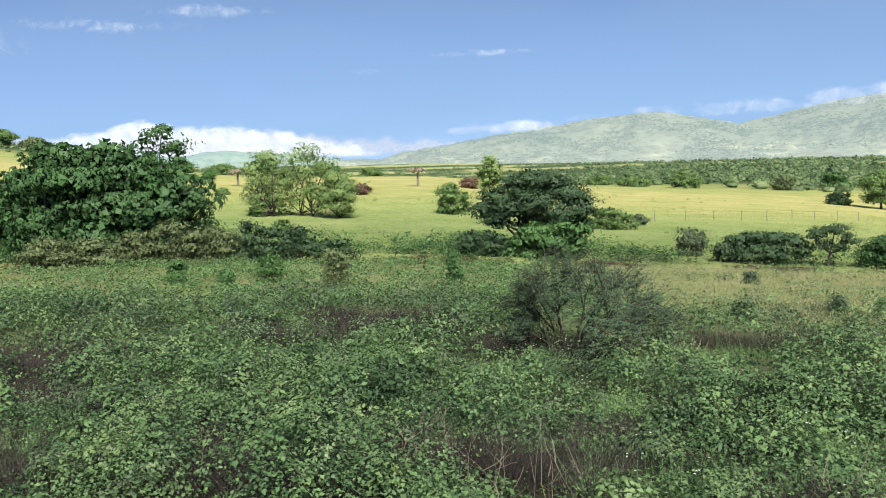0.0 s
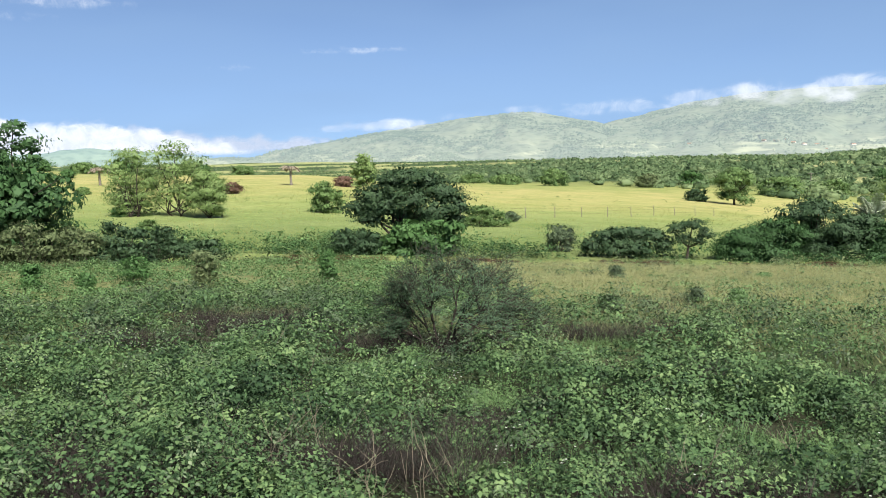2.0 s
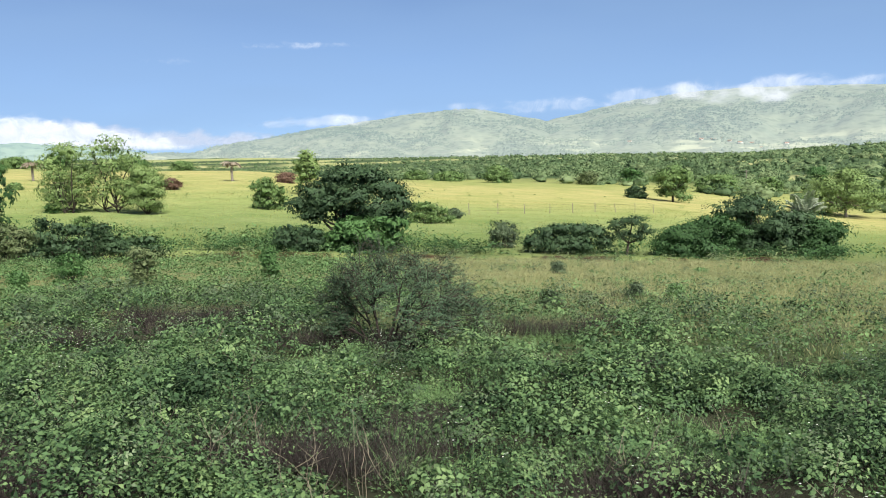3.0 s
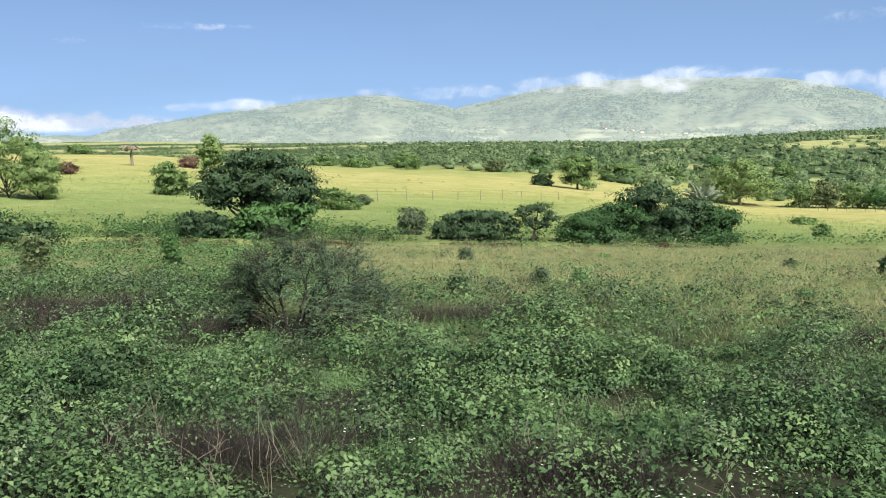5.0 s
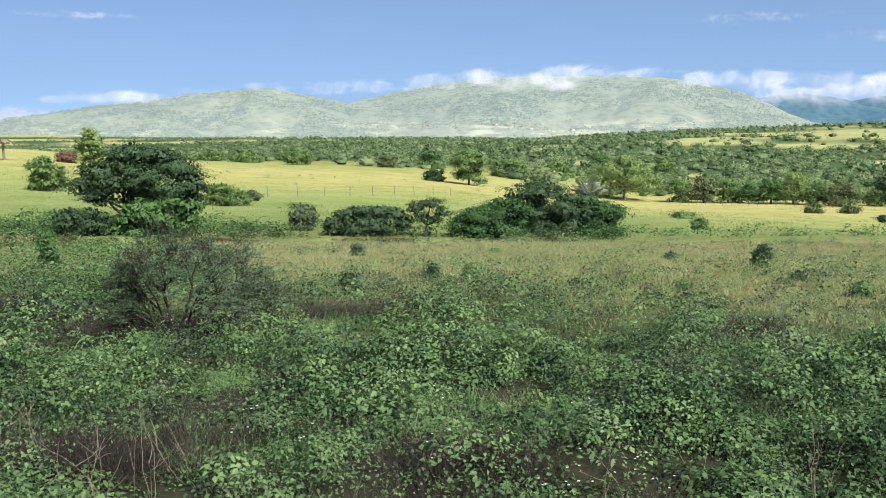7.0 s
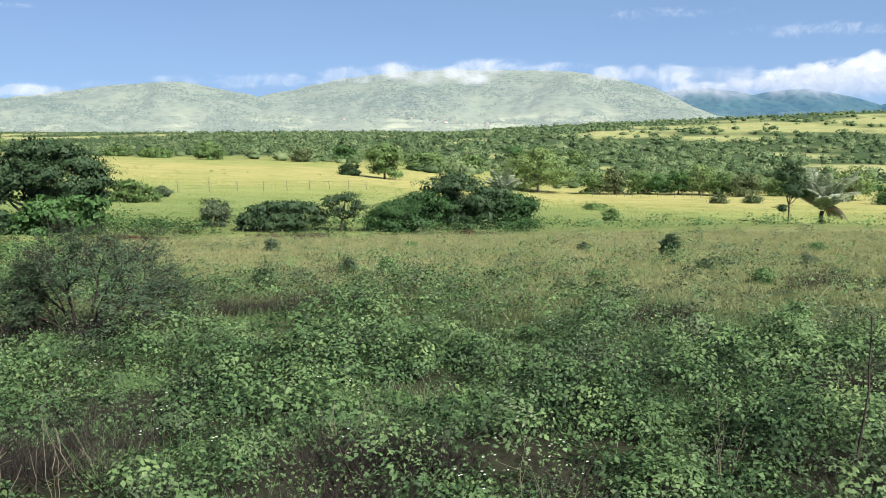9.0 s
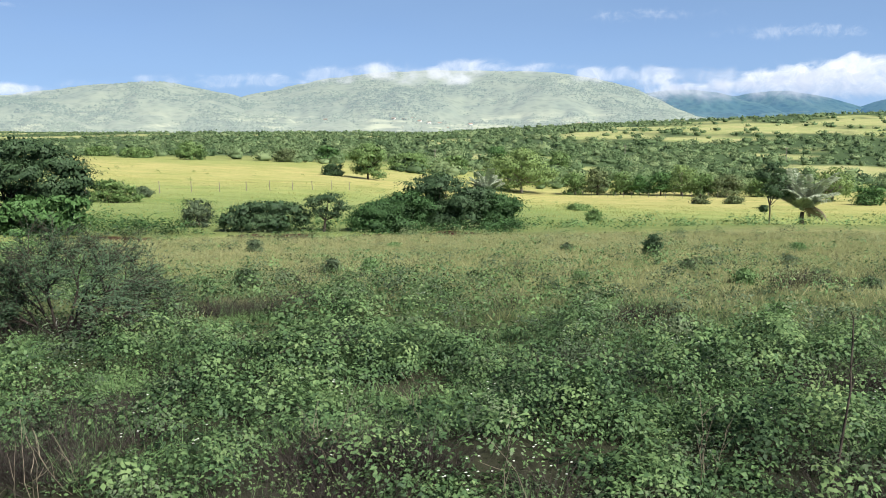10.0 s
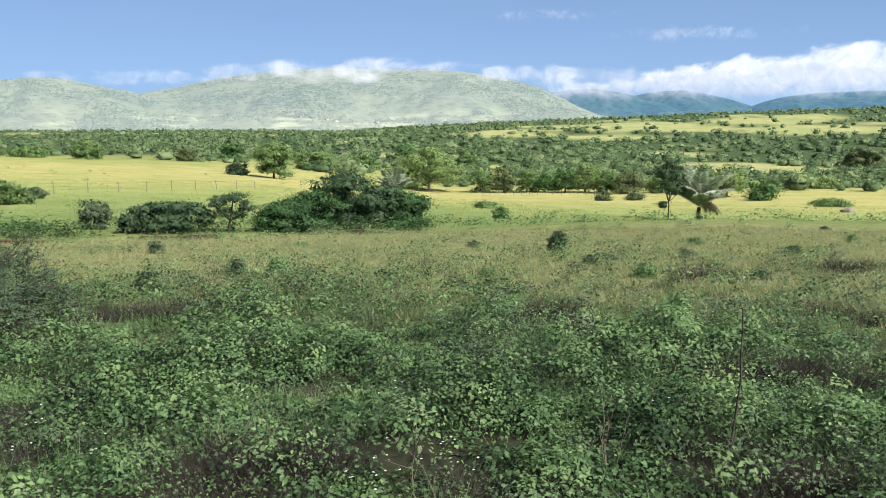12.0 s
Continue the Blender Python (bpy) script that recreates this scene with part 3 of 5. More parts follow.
def hill(name, label, profile, foot, ridge, mat, seed, trees=0):
    """profile: bearing and rise of the ridge line, metres a metre of distance."""
    bs = np.arange(profile[0][0] - 3, profile[-1][0] + 3.01, 0.19)
    p = np.array([(profile[0][0] - 3, -0.012), *profile, (profile[-1][0] + 3, -0.012)])
    k = np.interp(bs, p[:, 0], p[:, 1])
    ker = np.hanning(11)
    k = np.convolve(np.pad(k, 5, mode="edge"), ker / ker.sum(), "valid")
    s = np.concatenate([np.linspace(0, 1, 50), np.linspace(1.03, 1.4, 8)])
    S, B = np.meshgrid(s, bs, indexing="ij")
    D = foot + (ridge - foot) * S
    top = 2.6 + k * ridge
    x, y = D * np.sin(np.radians(B)), D * np.cos(np.radians(B))
    spur = fbm(B * 0.35 + seed, S * 2.2, seed, 4) - 0.5
    shape = np.where(S < 1, 0.25 * S + 0.75 * smooth(0, 1.08, S) / smooth(0, 1.08, 1.0), 1 - (S - 1) * 1.2)
    z = -40 + (top[None] + 40) * shape + spur * 90 * np.clip(S * (1 - S) * 4, 0, 1) ** 0.7
    z = z + (fbm(x / 45, y / 45, seed + 9, 3) - 0.5) * 9
    v = np.stack([x, y, z], -1).reshape(-1, 3)
    n = len(bs)
    i, j = np.meshgrid(np.arange(len(s) - 1), np.arange(n - 1), indexing="ij")
    q = np.stack([i * n + j, i * n + j + 1, (i + 1) * n + j + 1, (i + 1) * n + j], -1).reshape(-1, 4)[:, ::-1]
    SLOPES.append(v)
    ob = new(name, mesh_of(name, v, q, mat, True))
    tagged(ob, label, "hill", kind="structure")
    if trees:
        pick = rng.integers(0, 48 * n, trees)
        c = v[pick] + rng.normal(0, 9, (trees, 3)) * np.array([1, 1, 0.02])
        thick = fbm(c[:, 0] / 240, c[:, 1] / 240, seed + 3, 3)
        c = c[rng.uniform(0, 1, trees) < smooth(0.36, 0.60, thick)]
        m = len(c)
        w = rng.uniform(2.0, 5.0, (m, 1))
        a = np.arange(4) * 2 * np.pi / 4
        ring = c[:, None] + np.stack([np.cos(a), np.sin(a), np.full(4, 0.15)], 1)[None] * w[:, None] * rng.uniform(0.7, 1.3, (m, 4, 1))
        top = c + np.array([0, 0, 1.0]) * w * rng.uniform(0.8, 1.3, (m, 1)) + rng.normal(0, 0.6, (m, 3))
        tv = np.concatenate([ring, top[:, None]], 1).reshape(-1, 3)
        k = np.arange(m)[:, None] * 5
        tf = np.concatenate([k + [i, (i + 1) % 4, 4] for i in range(4)])
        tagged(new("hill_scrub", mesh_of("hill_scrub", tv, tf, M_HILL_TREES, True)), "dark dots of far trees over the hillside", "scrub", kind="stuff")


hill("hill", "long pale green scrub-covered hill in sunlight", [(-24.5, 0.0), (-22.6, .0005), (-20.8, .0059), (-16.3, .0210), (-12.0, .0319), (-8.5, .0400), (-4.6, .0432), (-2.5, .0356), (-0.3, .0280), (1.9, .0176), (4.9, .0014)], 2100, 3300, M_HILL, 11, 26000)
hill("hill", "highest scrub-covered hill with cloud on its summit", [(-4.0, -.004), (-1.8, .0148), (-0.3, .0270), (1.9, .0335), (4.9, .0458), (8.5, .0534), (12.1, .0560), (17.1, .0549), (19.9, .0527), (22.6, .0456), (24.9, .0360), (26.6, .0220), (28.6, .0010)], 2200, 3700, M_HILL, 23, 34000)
hill("hill", "forested hill with cloud shade and haze painted in dark blue-green", [(20.6, -.0035), (22.8, .0122), (25.2, .0265), (27.2, .0318), (28.9, .0316), (30.7, .0265), (31.4, .0209), (33, .015)], 3700, 4200, M_HILL_SHADE, 31)
hill("hill", "forested ridge beyond the hillside, painted dark blue for shade and haze", [(28.9, .0056), (30.7, .0228), (32.4, .0287), (34.1, .0296), (35.9, .0244), (38.2, .0120), (39.8, .0047)], 3900, 4400, M_HILL_SHADE, 37)
hill("hill", "far ridge under the cloud bank, painted dark blue for shade and haze", [(36.6, .0050), (38.2, .0120), (39.8, .0213), (42.3, .0248), (45.5, .0267), (52, .027)], 4000, 4500, M_HILL_SHADE, 41)
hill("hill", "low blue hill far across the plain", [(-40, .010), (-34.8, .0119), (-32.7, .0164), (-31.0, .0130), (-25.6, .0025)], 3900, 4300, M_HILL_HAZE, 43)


def cloud_material(name="cloud", colour=(0.86, 0.91, 1.0), glow=0.54, torn=1.6):
    m, n, l, b = material(name, 1.0, 0.0)
    at = n.new("ShaderNodeAttribute")
    at.attribute_name = "thickness"
    geo = n.new("ShaderNodeNewGeometry")
    nz = noise_node(n, l, 0.013, 9, 0.62, geo.outputs["Position"])
    nz.inputs["Distortion"].default_value = 0.6
    ma = n.new("ShaderNodeMath")
    ma.operation = "MULTIPLY_ADD"
    l.new(nz.outputs["Fac"], ma.inputs[0])
    ma.inputs[1].default_value = torn
    ma.inputs[2].default_value = -torn / 2
    ad = n.new("ShaderNodeMath")
    ad.operation = "ADD"
    l.new(ma.outputs[0], ad.inputs[0])
    l.new(at.outputs["Fac"], ad.inputs[1])
    body = n.new("ShaderNodeMapRange")
    body.interpolation_type = "SMOOTHSTEP"
    body.inputs["From Min"].default_value, body.inputs["From Max"].default_value = 0.05, 1.3
    l.new(ad.outputs[0], body.inputs["Value"])
    rim = n.new("ShaderNodeMath")
    rim.operation, rim.use_clamp = "MULTIPLY", True
    l.new(at.outputs["Fac"], rim.inputs[0])
    rim.inputs[1].default_value = 2.5
    mul = n.new("ShaderNodeMath")
    mul.operation, mul.use_clamp = "MULTIPLY", True
    l.new(body.outputs[0], mul.inputs[0])
    l.new(rim.outputs[0], mul.inputs[1])
    em = n.new("ShaderNodeEmission")
    em.inputs["Color"].default_value, em.inputs["Strength"].default_value = (*colour, 1), glow
    tr = n.new("ShaderNodeBsdfTransparent")
    mx = n.new("ShaderNodeMixShader")
    l.new(mul.outputs[0], mx.inputs[0])
    l.new(tr.outputs[0], mx.inputs[1])
    l.new(em.outputs[0], mx.inputs[2])
    l.new(mx.outputs[0], n["Material Output"].inputs["Surface"])
    return m


# clouds glow by emission; sunlit white and shaded grey are painted as two colours
M_CLOUD = cloud_material()
M_VEIL = cloud_material("sky_tint_veil", (0.163, 0.258, 0.408), 0.87, 0.0)
M_CLOUD_GREY = cloud_material("shaded_cloud", (0.34, 0.385, 0.48), 0.87)


def cloud(label, b0, b1, e0, e1, d, density, seed, step=0.28, mat=None):
    """A far bank of cloud between two bearings and two rises; density(b, e, noise) gives its thickness."""
    bs, es = np.arange(b0, b1, step), np.arange(e0, e1, step / 57.3 * 0.5)
    E, B = np.meshgrid(es, bs, indexing="ij")
    nz = fbm(B * 0.9 + seed, E * 95, seed, 6)
    den = np.clip(density(B, E, nz), 0, 1)
    edge = smooth(b0, b0 + 1.5, B) * (1 - smooth(b1 - 1.5, b1, B)) * smooth(e0, e0 + 0.004, E) * (1 - smooth(e1 - 0.004, e1, E))
    den = den * edge
    D = d - 60 * den
    v = np.stack([D * np.sin(np.radians(B)), D * np.cos(np.radians(B)), 2.6 + E * D], -1).reshape(-1, 3)
    n = len(bs)
    i, j = np.meshgrid(np.arange(len(es) - 1), np.arange(n - 1), indexing="ij")
    q = np.stack([i * n + j, i * n + j + 1, (i + 1) * n + j + 1, (i + 1) * n + j], -1).reshape(-1, 4)
    me = mesh_of("cloud", v, q, mat or M_CLOUD, True)
    me.attributes.new("thickness", "FLOAT", "POINT").data.foreach_set("value", den.ravel().astype(np.float32))
    ob = new("cloud", me)
    tagged(ob, label, "cloud", kind="structure")


def bank(tops, floor, fade, thick=1.0):
    t = np.array(tops)

    def density(b, e, nz):
        top = np.interp(b, t[:, 0], t[:, 1]) + (nz - 0.5) * 0.018
        return smooth(-0.003, 0.010, top - e) * smooth(floor - fade, floor + fade, e) * thick * (0.75 + 0.5 * nz)
    return density


def puffs(items, thin=1.0):
    def density(b, e, nz):
        out = 0.0
        for pb, pe, rb, re, k in items:
            g = np.exp(-((b - pb) / rb) ** 2 - ((e - pe) / re) ** 2)
            out = np.maximum(out, thin * k * smooth(0.0, 0.95, g * (0.2 + 1.6 * nz)))
        return out
    return density


cloud("bright white cloud bank low over the plain", -62, -13, -0.004, 0.075, 4750,
      bank([(-62, .045), (-45.6, .036), (-42.6, .040), (-40, .043), (-38.4, .054), (-36, .046), (-33, .045), (-30.9, .041), (-28, .034), (-25, .022), (-22, .008), (-13, .000)], .006, .004), 3)
cloud("shaded lilac-grey cloud bank thinning out over the plain", -40, -12, -0.004, 0.06, 4800,
      bank([(-40, .030), (-33, .036), (-30.9, .039), (-25.5, .031), (-18.2, .018), (-12, .006)], .008, .008, 1.35), 5, 0.28, M_CLOUD_GREY)
cloud("heavy white cloud bank rolling over the ridge", 25, 66, 0.006, 0.11, 3600,
      bank([(25, .040), (28.3, .044), (31, .046), (33.7, .056), (36, .060), (37.1, .069), (38.5, .064), (40.3, .068), (45.4, .080), (55, .085), (66, .07)], .028, .020), 8)
cloud("torn white cloud clinging to the summit", -22, 32, 0.01, 0.09, 2300,
      puffs([(-14, .033, 3.4, .007, .8), (-17.5, .030, 1.8, .005, .45), (-9.5, .040, 2.4, .005, .35), (-1.4, .043, 3.4, .009, .6), (2.0, .045, 2.6, .009, .6), (-5.5, .046, 2.0, .006, .45), (6.0, .051, 3.0, .010, .65), (9.0, .054, 2.2, .011, .9), (13.6, .054, 2.2, .014, 1.0), (15.4, .058, 2.0, .010, .85),
             (11, .051, 3.0, .013, .5), (18.5, .058, 3.2, .007, .6), (22.9, .051, 2.4, .011, .7), (20.8, .046, 2.0, .010, .4), (26.3, .049, 2.2, .012, .7), (29.5, .043, 3.2, .014, .7)], 0.78), 13, 0.22)
# grey layer before the white bank, painting its shaded base
cloud("grey-lilac sheet painting the shaded underside of the cloud bank on the ridge", 24, 66, 0.004, 0.10, 3560,
      bank([(24, .036), (28.3, .040), (33.7, .048), (37, .054), (42, .056), (48, .058), (66, .05)], .022, .016, 0.62), 47, 0.28, M_CLOUD_GREY)
cloud("thin streaks of high cloud in the blue", -50, 50, 0.07, 0.24, 4800,
      puffs([(-15.8, .117, 3.4, .0042, .46), (-40, .150, 5.5, .008, .36), (-33.5, .167, 4.0, .008, .42), (25.3, .113, 4.0, .007, .32), (35.4, .090, 6.0, .008, .32), (-24, .100, 1.6, .004, .25), (-47, .13, 4, .02, .25), (12, .20, 8, .010, .25)]), 19, 0.35)


# glowing sheet added in front of the sky to turn its white horizon blue
def veil(b, e, nz):
    return 0.98 - 2.0 * np.clip(e, 0, 0.3) + 0.25 * (fbm(b / 9, e * 30, 77, 3) - 0.5)


cloud("glowing blue-grey haze sheet added to tint the pale sky", -75, 75, -0.01, 0.42, 4880, veil, 29, 1.0, M_VEIL)

# ---------------------------------------------------------------- ground cover


def scatter(count, d0, d1, b0, b1):
    d = np.sqrt(rng.uniform(d0 * d0, d1 * d1, count))
    b = np.radians(rng.uniform(b0, b1, count))
    return d * np.sin(b), d * np.cos(b)


def grassiness(x, y):
    """1 on the open olive grass, 0 among the broad-leaved weeds."""
    d, b = np.hypot(x, y), np.degrees(np.arctan2(x, y))
    start = 17.0 - 4.8 * smooth(0, 30, b) + 22 * (1 - smooth(-16, -4, b))
    return smooth(-5.0, 5.0, d - start + (fbm(x / 2.5, y / 2.5, 21, 3) - 0.5) * 9)


# patches where the weeds have died back: x, y, radius
DIED_BACK = [(-5.7, 14.4, .86), (-3.6, 12.9, .42), (-2.1, 6.9, .32), (-3.7, 5.6, .36), (-10, 10.1, .74), (-8.7, 9.1, .49), (-0.2, 14.8, .55), (.7, 10.9, .4), (-4.8, 7.8, .18), (1.3, 15.9, .4), (-3.0, 6.5, .24), (-6.7, 14.9, .8), (-7.2, 12.7, .5),
             (-1.3, 6.5, .2), (.6, 6.4, .26), (3.3, 8.7, .33), (3, 11.5, .24), (1, 6.3, .2), (4.5, 4.5, .26), (5.8, 7.5, .25), (6.5, 7.1, .28), (11.3, 15.4, .5), (10.1, 10, .42), (14.7, 15.1, .55), (5.7, 12.1, .45), (-2.3, 13.1, .45), (-6.4, 7.2, .3), (.4, 5.6, .18), (-5.6, 5.3, .34), (-4.7, 6.3, .25), (-7.8, 7.9, .36), (-6.9, 5.9, .3)]


def hollow(x, y):
    """Where the weeds have died back."""
    jx, jy = x + (fbm(x / 0.7, y / 0.7, 81, 3) - 0.5) * 1.1, y + (fbm(x / 0.7, y / 0.7, 83, 3) - 0.5) * 1.1
    out = 0.12 * smooth(0.66, 0.74, fbm(x / 1.6 + 3, y / 1.1 + 7, 33, 3))
    for hx, hy, r in DIED_BACK:
        out = np.maximum(out, 1 - smooth(0.55, 1.1, np.hypot((jx - hx) * 0.60, (jy - hy) * 0.85) / (r * 1.2)))
    return out


def lushness(x, y):
    return fbm(x / 1.5, y / 1.1, 41, 3)


def weeds(name, label, mat, count, d0, d1, per, leaf, height, keep, detail, radius=0.28, sprays=11, slim=0.6, sector=(-50, 50)):
    """Many plants in one mesh, each a loose dome of level leafy sprays with gaps between them."""
    x, y = scatter(count, d0, d1, *sector)
    ok = rng.uniform(0, 1, count) < keep(x, y)
    x, y = x[ok], y[ok]
    h = height * (0.14 + 1.75 * smooth(0.3, 0.66, lushness(x, y))) * rng.uniform(0.75, 1.25, len(x))
    rad = radius * rng.uniform(0.55, 1.5, len(x))
    p = np.repeat(np.arange(len(x)), sprays)
    m = len(p)
    r = np.sqrt(rng.uniform(0, 1, m)) * rng.uniform(0.85, 1.25, m)
    a = rng.uniform(0, 2 * np.pi, m)
    lift = np.sqrt(np.clip(1.05 - 0.75 * r ** 2, 0.05, 1)) * np.where(rng.uniform(0, 1, m) < 0.72, rng.uniform(0.8, 1.12, m), rng.uniform(0.25, 0.8, m))
    cx, cy = x[p] + rad[p] * r * np.cos(a), y[p] + rad[p] * r * np.sin(a)
    cz = land(cx, cy) + h[p] * lift
    size = (leaf * 1.1 + 0.22 * rad[p]) * rng.uniform(0.6, 1.3, m)
    tilt = np.stack([np.cos(a) * r, np.sin(a) * r, 0 * a], 1) * 0.5 + rng.normal(0, 0.22, (m, 3)) + np.array([0, 0, 1.0])
    k = np.repeat(np.arange(m), max(2, per // sprays))
    n = len(k)
    a2, r2 = rng.uniform(0, 2 * np.pi, n), np.sqrt(rng.uniform(0, 1, n))
    out = np.stack([np.cos(a2), np.sin(a2), 0 * a2], 1)
    up = unit(tilt)[k]
    out = unit(out - up * np.sum(out * up, 1, keepdims=True))
    pos = np.stack([cx, cy, cz], 1)[k] + out * (r2 * size[k])[:, None] - up * (r2 ** 2 * size[k] * 0.35)[:, None] + rng.normal(0, 0.25, (n, 3)) * leaf
    axis = out + rng.normal(0, 0.35, (n, 3)) + np.array([0, 0, -0.15])
    s = leaf * rng.uniform(0.55, 1.3, n) * rng.uniform(0.7, 1.25, len(x))[p][k]
    face = up + out * 0.3 * r2[:, None] + rng.normal(0, 0.15, (n, 3))
    v, f = leaves_at(pos, axis, face, s, s * slim * rng.uniform(0.8, 1.25, n), detail, 0.12, 0.2)
    side = np.stack([np.cos(a) * r, np.sin(a) * r, 0 * a + 0.5], 1)[k]
    each = len(v) // n
    # low sprays get a darker tone: shade under the upper leaves, painted in
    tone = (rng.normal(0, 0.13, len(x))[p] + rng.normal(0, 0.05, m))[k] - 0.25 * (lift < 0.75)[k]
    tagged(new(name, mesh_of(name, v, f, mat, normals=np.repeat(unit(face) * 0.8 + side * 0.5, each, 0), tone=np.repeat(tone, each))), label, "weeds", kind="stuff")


def stalks(name, label, mat, x, y, per, height, width, spread, lean, category="grass"):
    k = np.repeat(np.arange(len(x)), per)
    n = len(k)
    a, r = rng.uniform(0, 2 * np.pi, n), np.sqrt(rng.uniform(0, 1, n))
    px, py = x[k] + spread * r * np.cos(a), y[k] + spread * r * np.sin(a)
    pos = np.stack([px, py, land(px, py) - 0.03], 1)
    ln = np.stack([np.cos(a) * r, np.sin(a) * r, 0 * a], 1) * lean + rng.normal(0, 0.22, (n, 3)) * np.array([1, 1, 0])
    hgt = height * rng.uniform(0.5, 1.25, n) * rng.uniform(0.7, 1.2, len(x))[k]
    v, f = blades_at(pos, ln, hgt, width * rng.uniform(0.6, 1.3, n))
    tagged(new(name, mesh_of(name, v, f, mat)), label, category, kind="stuff")


green = lambda x, y: (1 - grassiness(x, y)) * (1 - 0.88 * hollow(x, y))
kind_a = lambda x, y: smooth(0.44, 0.54, fbm(x / 1.1, y / 0.9, 51, 3))
kind_b = lambda x, y: smooth(0.42, 0.55, fbm(x / 1.4, y / 1.1, 61, 3))

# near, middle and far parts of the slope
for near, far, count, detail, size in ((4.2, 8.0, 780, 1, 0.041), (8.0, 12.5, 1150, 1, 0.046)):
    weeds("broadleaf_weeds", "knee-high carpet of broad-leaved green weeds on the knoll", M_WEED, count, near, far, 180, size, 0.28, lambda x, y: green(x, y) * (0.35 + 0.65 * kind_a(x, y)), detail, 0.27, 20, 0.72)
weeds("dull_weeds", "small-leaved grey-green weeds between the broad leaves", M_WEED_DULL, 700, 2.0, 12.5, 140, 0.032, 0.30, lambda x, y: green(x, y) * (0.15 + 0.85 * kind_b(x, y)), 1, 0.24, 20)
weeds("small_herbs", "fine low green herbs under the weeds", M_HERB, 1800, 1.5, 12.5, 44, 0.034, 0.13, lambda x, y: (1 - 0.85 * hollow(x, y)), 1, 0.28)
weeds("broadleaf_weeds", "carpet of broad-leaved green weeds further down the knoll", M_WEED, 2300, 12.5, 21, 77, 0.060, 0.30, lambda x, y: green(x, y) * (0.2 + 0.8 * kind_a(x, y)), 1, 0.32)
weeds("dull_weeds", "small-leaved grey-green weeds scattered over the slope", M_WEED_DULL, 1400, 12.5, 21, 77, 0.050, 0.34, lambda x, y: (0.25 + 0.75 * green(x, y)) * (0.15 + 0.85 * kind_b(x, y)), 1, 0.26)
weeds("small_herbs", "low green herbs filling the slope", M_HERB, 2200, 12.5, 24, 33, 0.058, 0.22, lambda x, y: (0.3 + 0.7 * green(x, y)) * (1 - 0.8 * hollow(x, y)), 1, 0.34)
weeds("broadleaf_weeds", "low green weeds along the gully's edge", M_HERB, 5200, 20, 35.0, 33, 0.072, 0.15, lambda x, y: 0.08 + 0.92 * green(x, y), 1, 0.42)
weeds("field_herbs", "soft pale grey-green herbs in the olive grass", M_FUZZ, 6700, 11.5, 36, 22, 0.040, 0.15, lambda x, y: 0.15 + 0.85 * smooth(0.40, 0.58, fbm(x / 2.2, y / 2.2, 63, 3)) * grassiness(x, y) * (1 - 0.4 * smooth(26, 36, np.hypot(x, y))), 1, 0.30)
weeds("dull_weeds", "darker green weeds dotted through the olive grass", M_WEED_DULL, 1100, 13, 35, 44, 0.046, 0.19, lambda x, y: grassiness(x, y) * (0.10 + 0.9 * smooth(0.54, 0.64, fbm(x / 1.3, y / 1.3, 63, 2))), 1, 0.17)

gx, gy = scatter(19000, 11, 37, -26, 52)
ok = rng.uniform(0, 1, len(gx)) < grassiness(gx, gy)
stalks("olive_grass", "olive and straw-coloured seeding grass on the slope", M_GRASS, gx[ok], gy[ok], 10, 0.18, 0.014, 0.25, 1.3)
gx, gy = scatter(9000, 4.3, 15, -50, 50)
ok = rng.uniform(0, 1, len(gx)) < (0.03 + 0.8 * smooth(0.64, 0.70, fbm(gx / 0.7, gy / 0.6, 87, 3))) * (1 - hollow(gx, gy))
stalks("green_grass", "tufts of fine bright green grass among the weeds", M_HERB, gx[ok], gy[ok], 22, 0.28, 0.0055, 0.12, 1.1)
gx, gy = scatter(11000, 46, 140, -52, 52)
stalks("pasture_grass", "sunlit yellow-green grass of the grazed pasture", M_PASTURE, gx, gy, 5, 0.2, 0.04, 0.7, 0.9)
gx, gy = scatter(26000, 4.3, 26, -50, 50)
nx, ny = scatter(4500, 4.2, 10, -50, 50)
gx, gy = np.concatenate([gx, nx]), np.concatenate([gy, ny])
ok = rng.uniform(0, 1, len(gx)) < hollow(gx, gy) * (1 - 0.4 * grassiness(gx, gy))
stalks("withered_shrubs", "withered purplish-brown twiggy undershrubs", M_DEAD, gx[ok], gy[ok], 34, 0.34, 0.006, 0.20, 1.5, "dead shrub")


def bared(x, y):
    """The stretch of the gully where the red bank lies open."""
    b = np.degrees(np.arctan2(x, y))
    return np.maximum(smooth(-7, -3, b) * (1 - smooth(8, 14, b)), 1.3 * (1 - smooth(0.5, 1.2, np.abs(b + 23.4))))


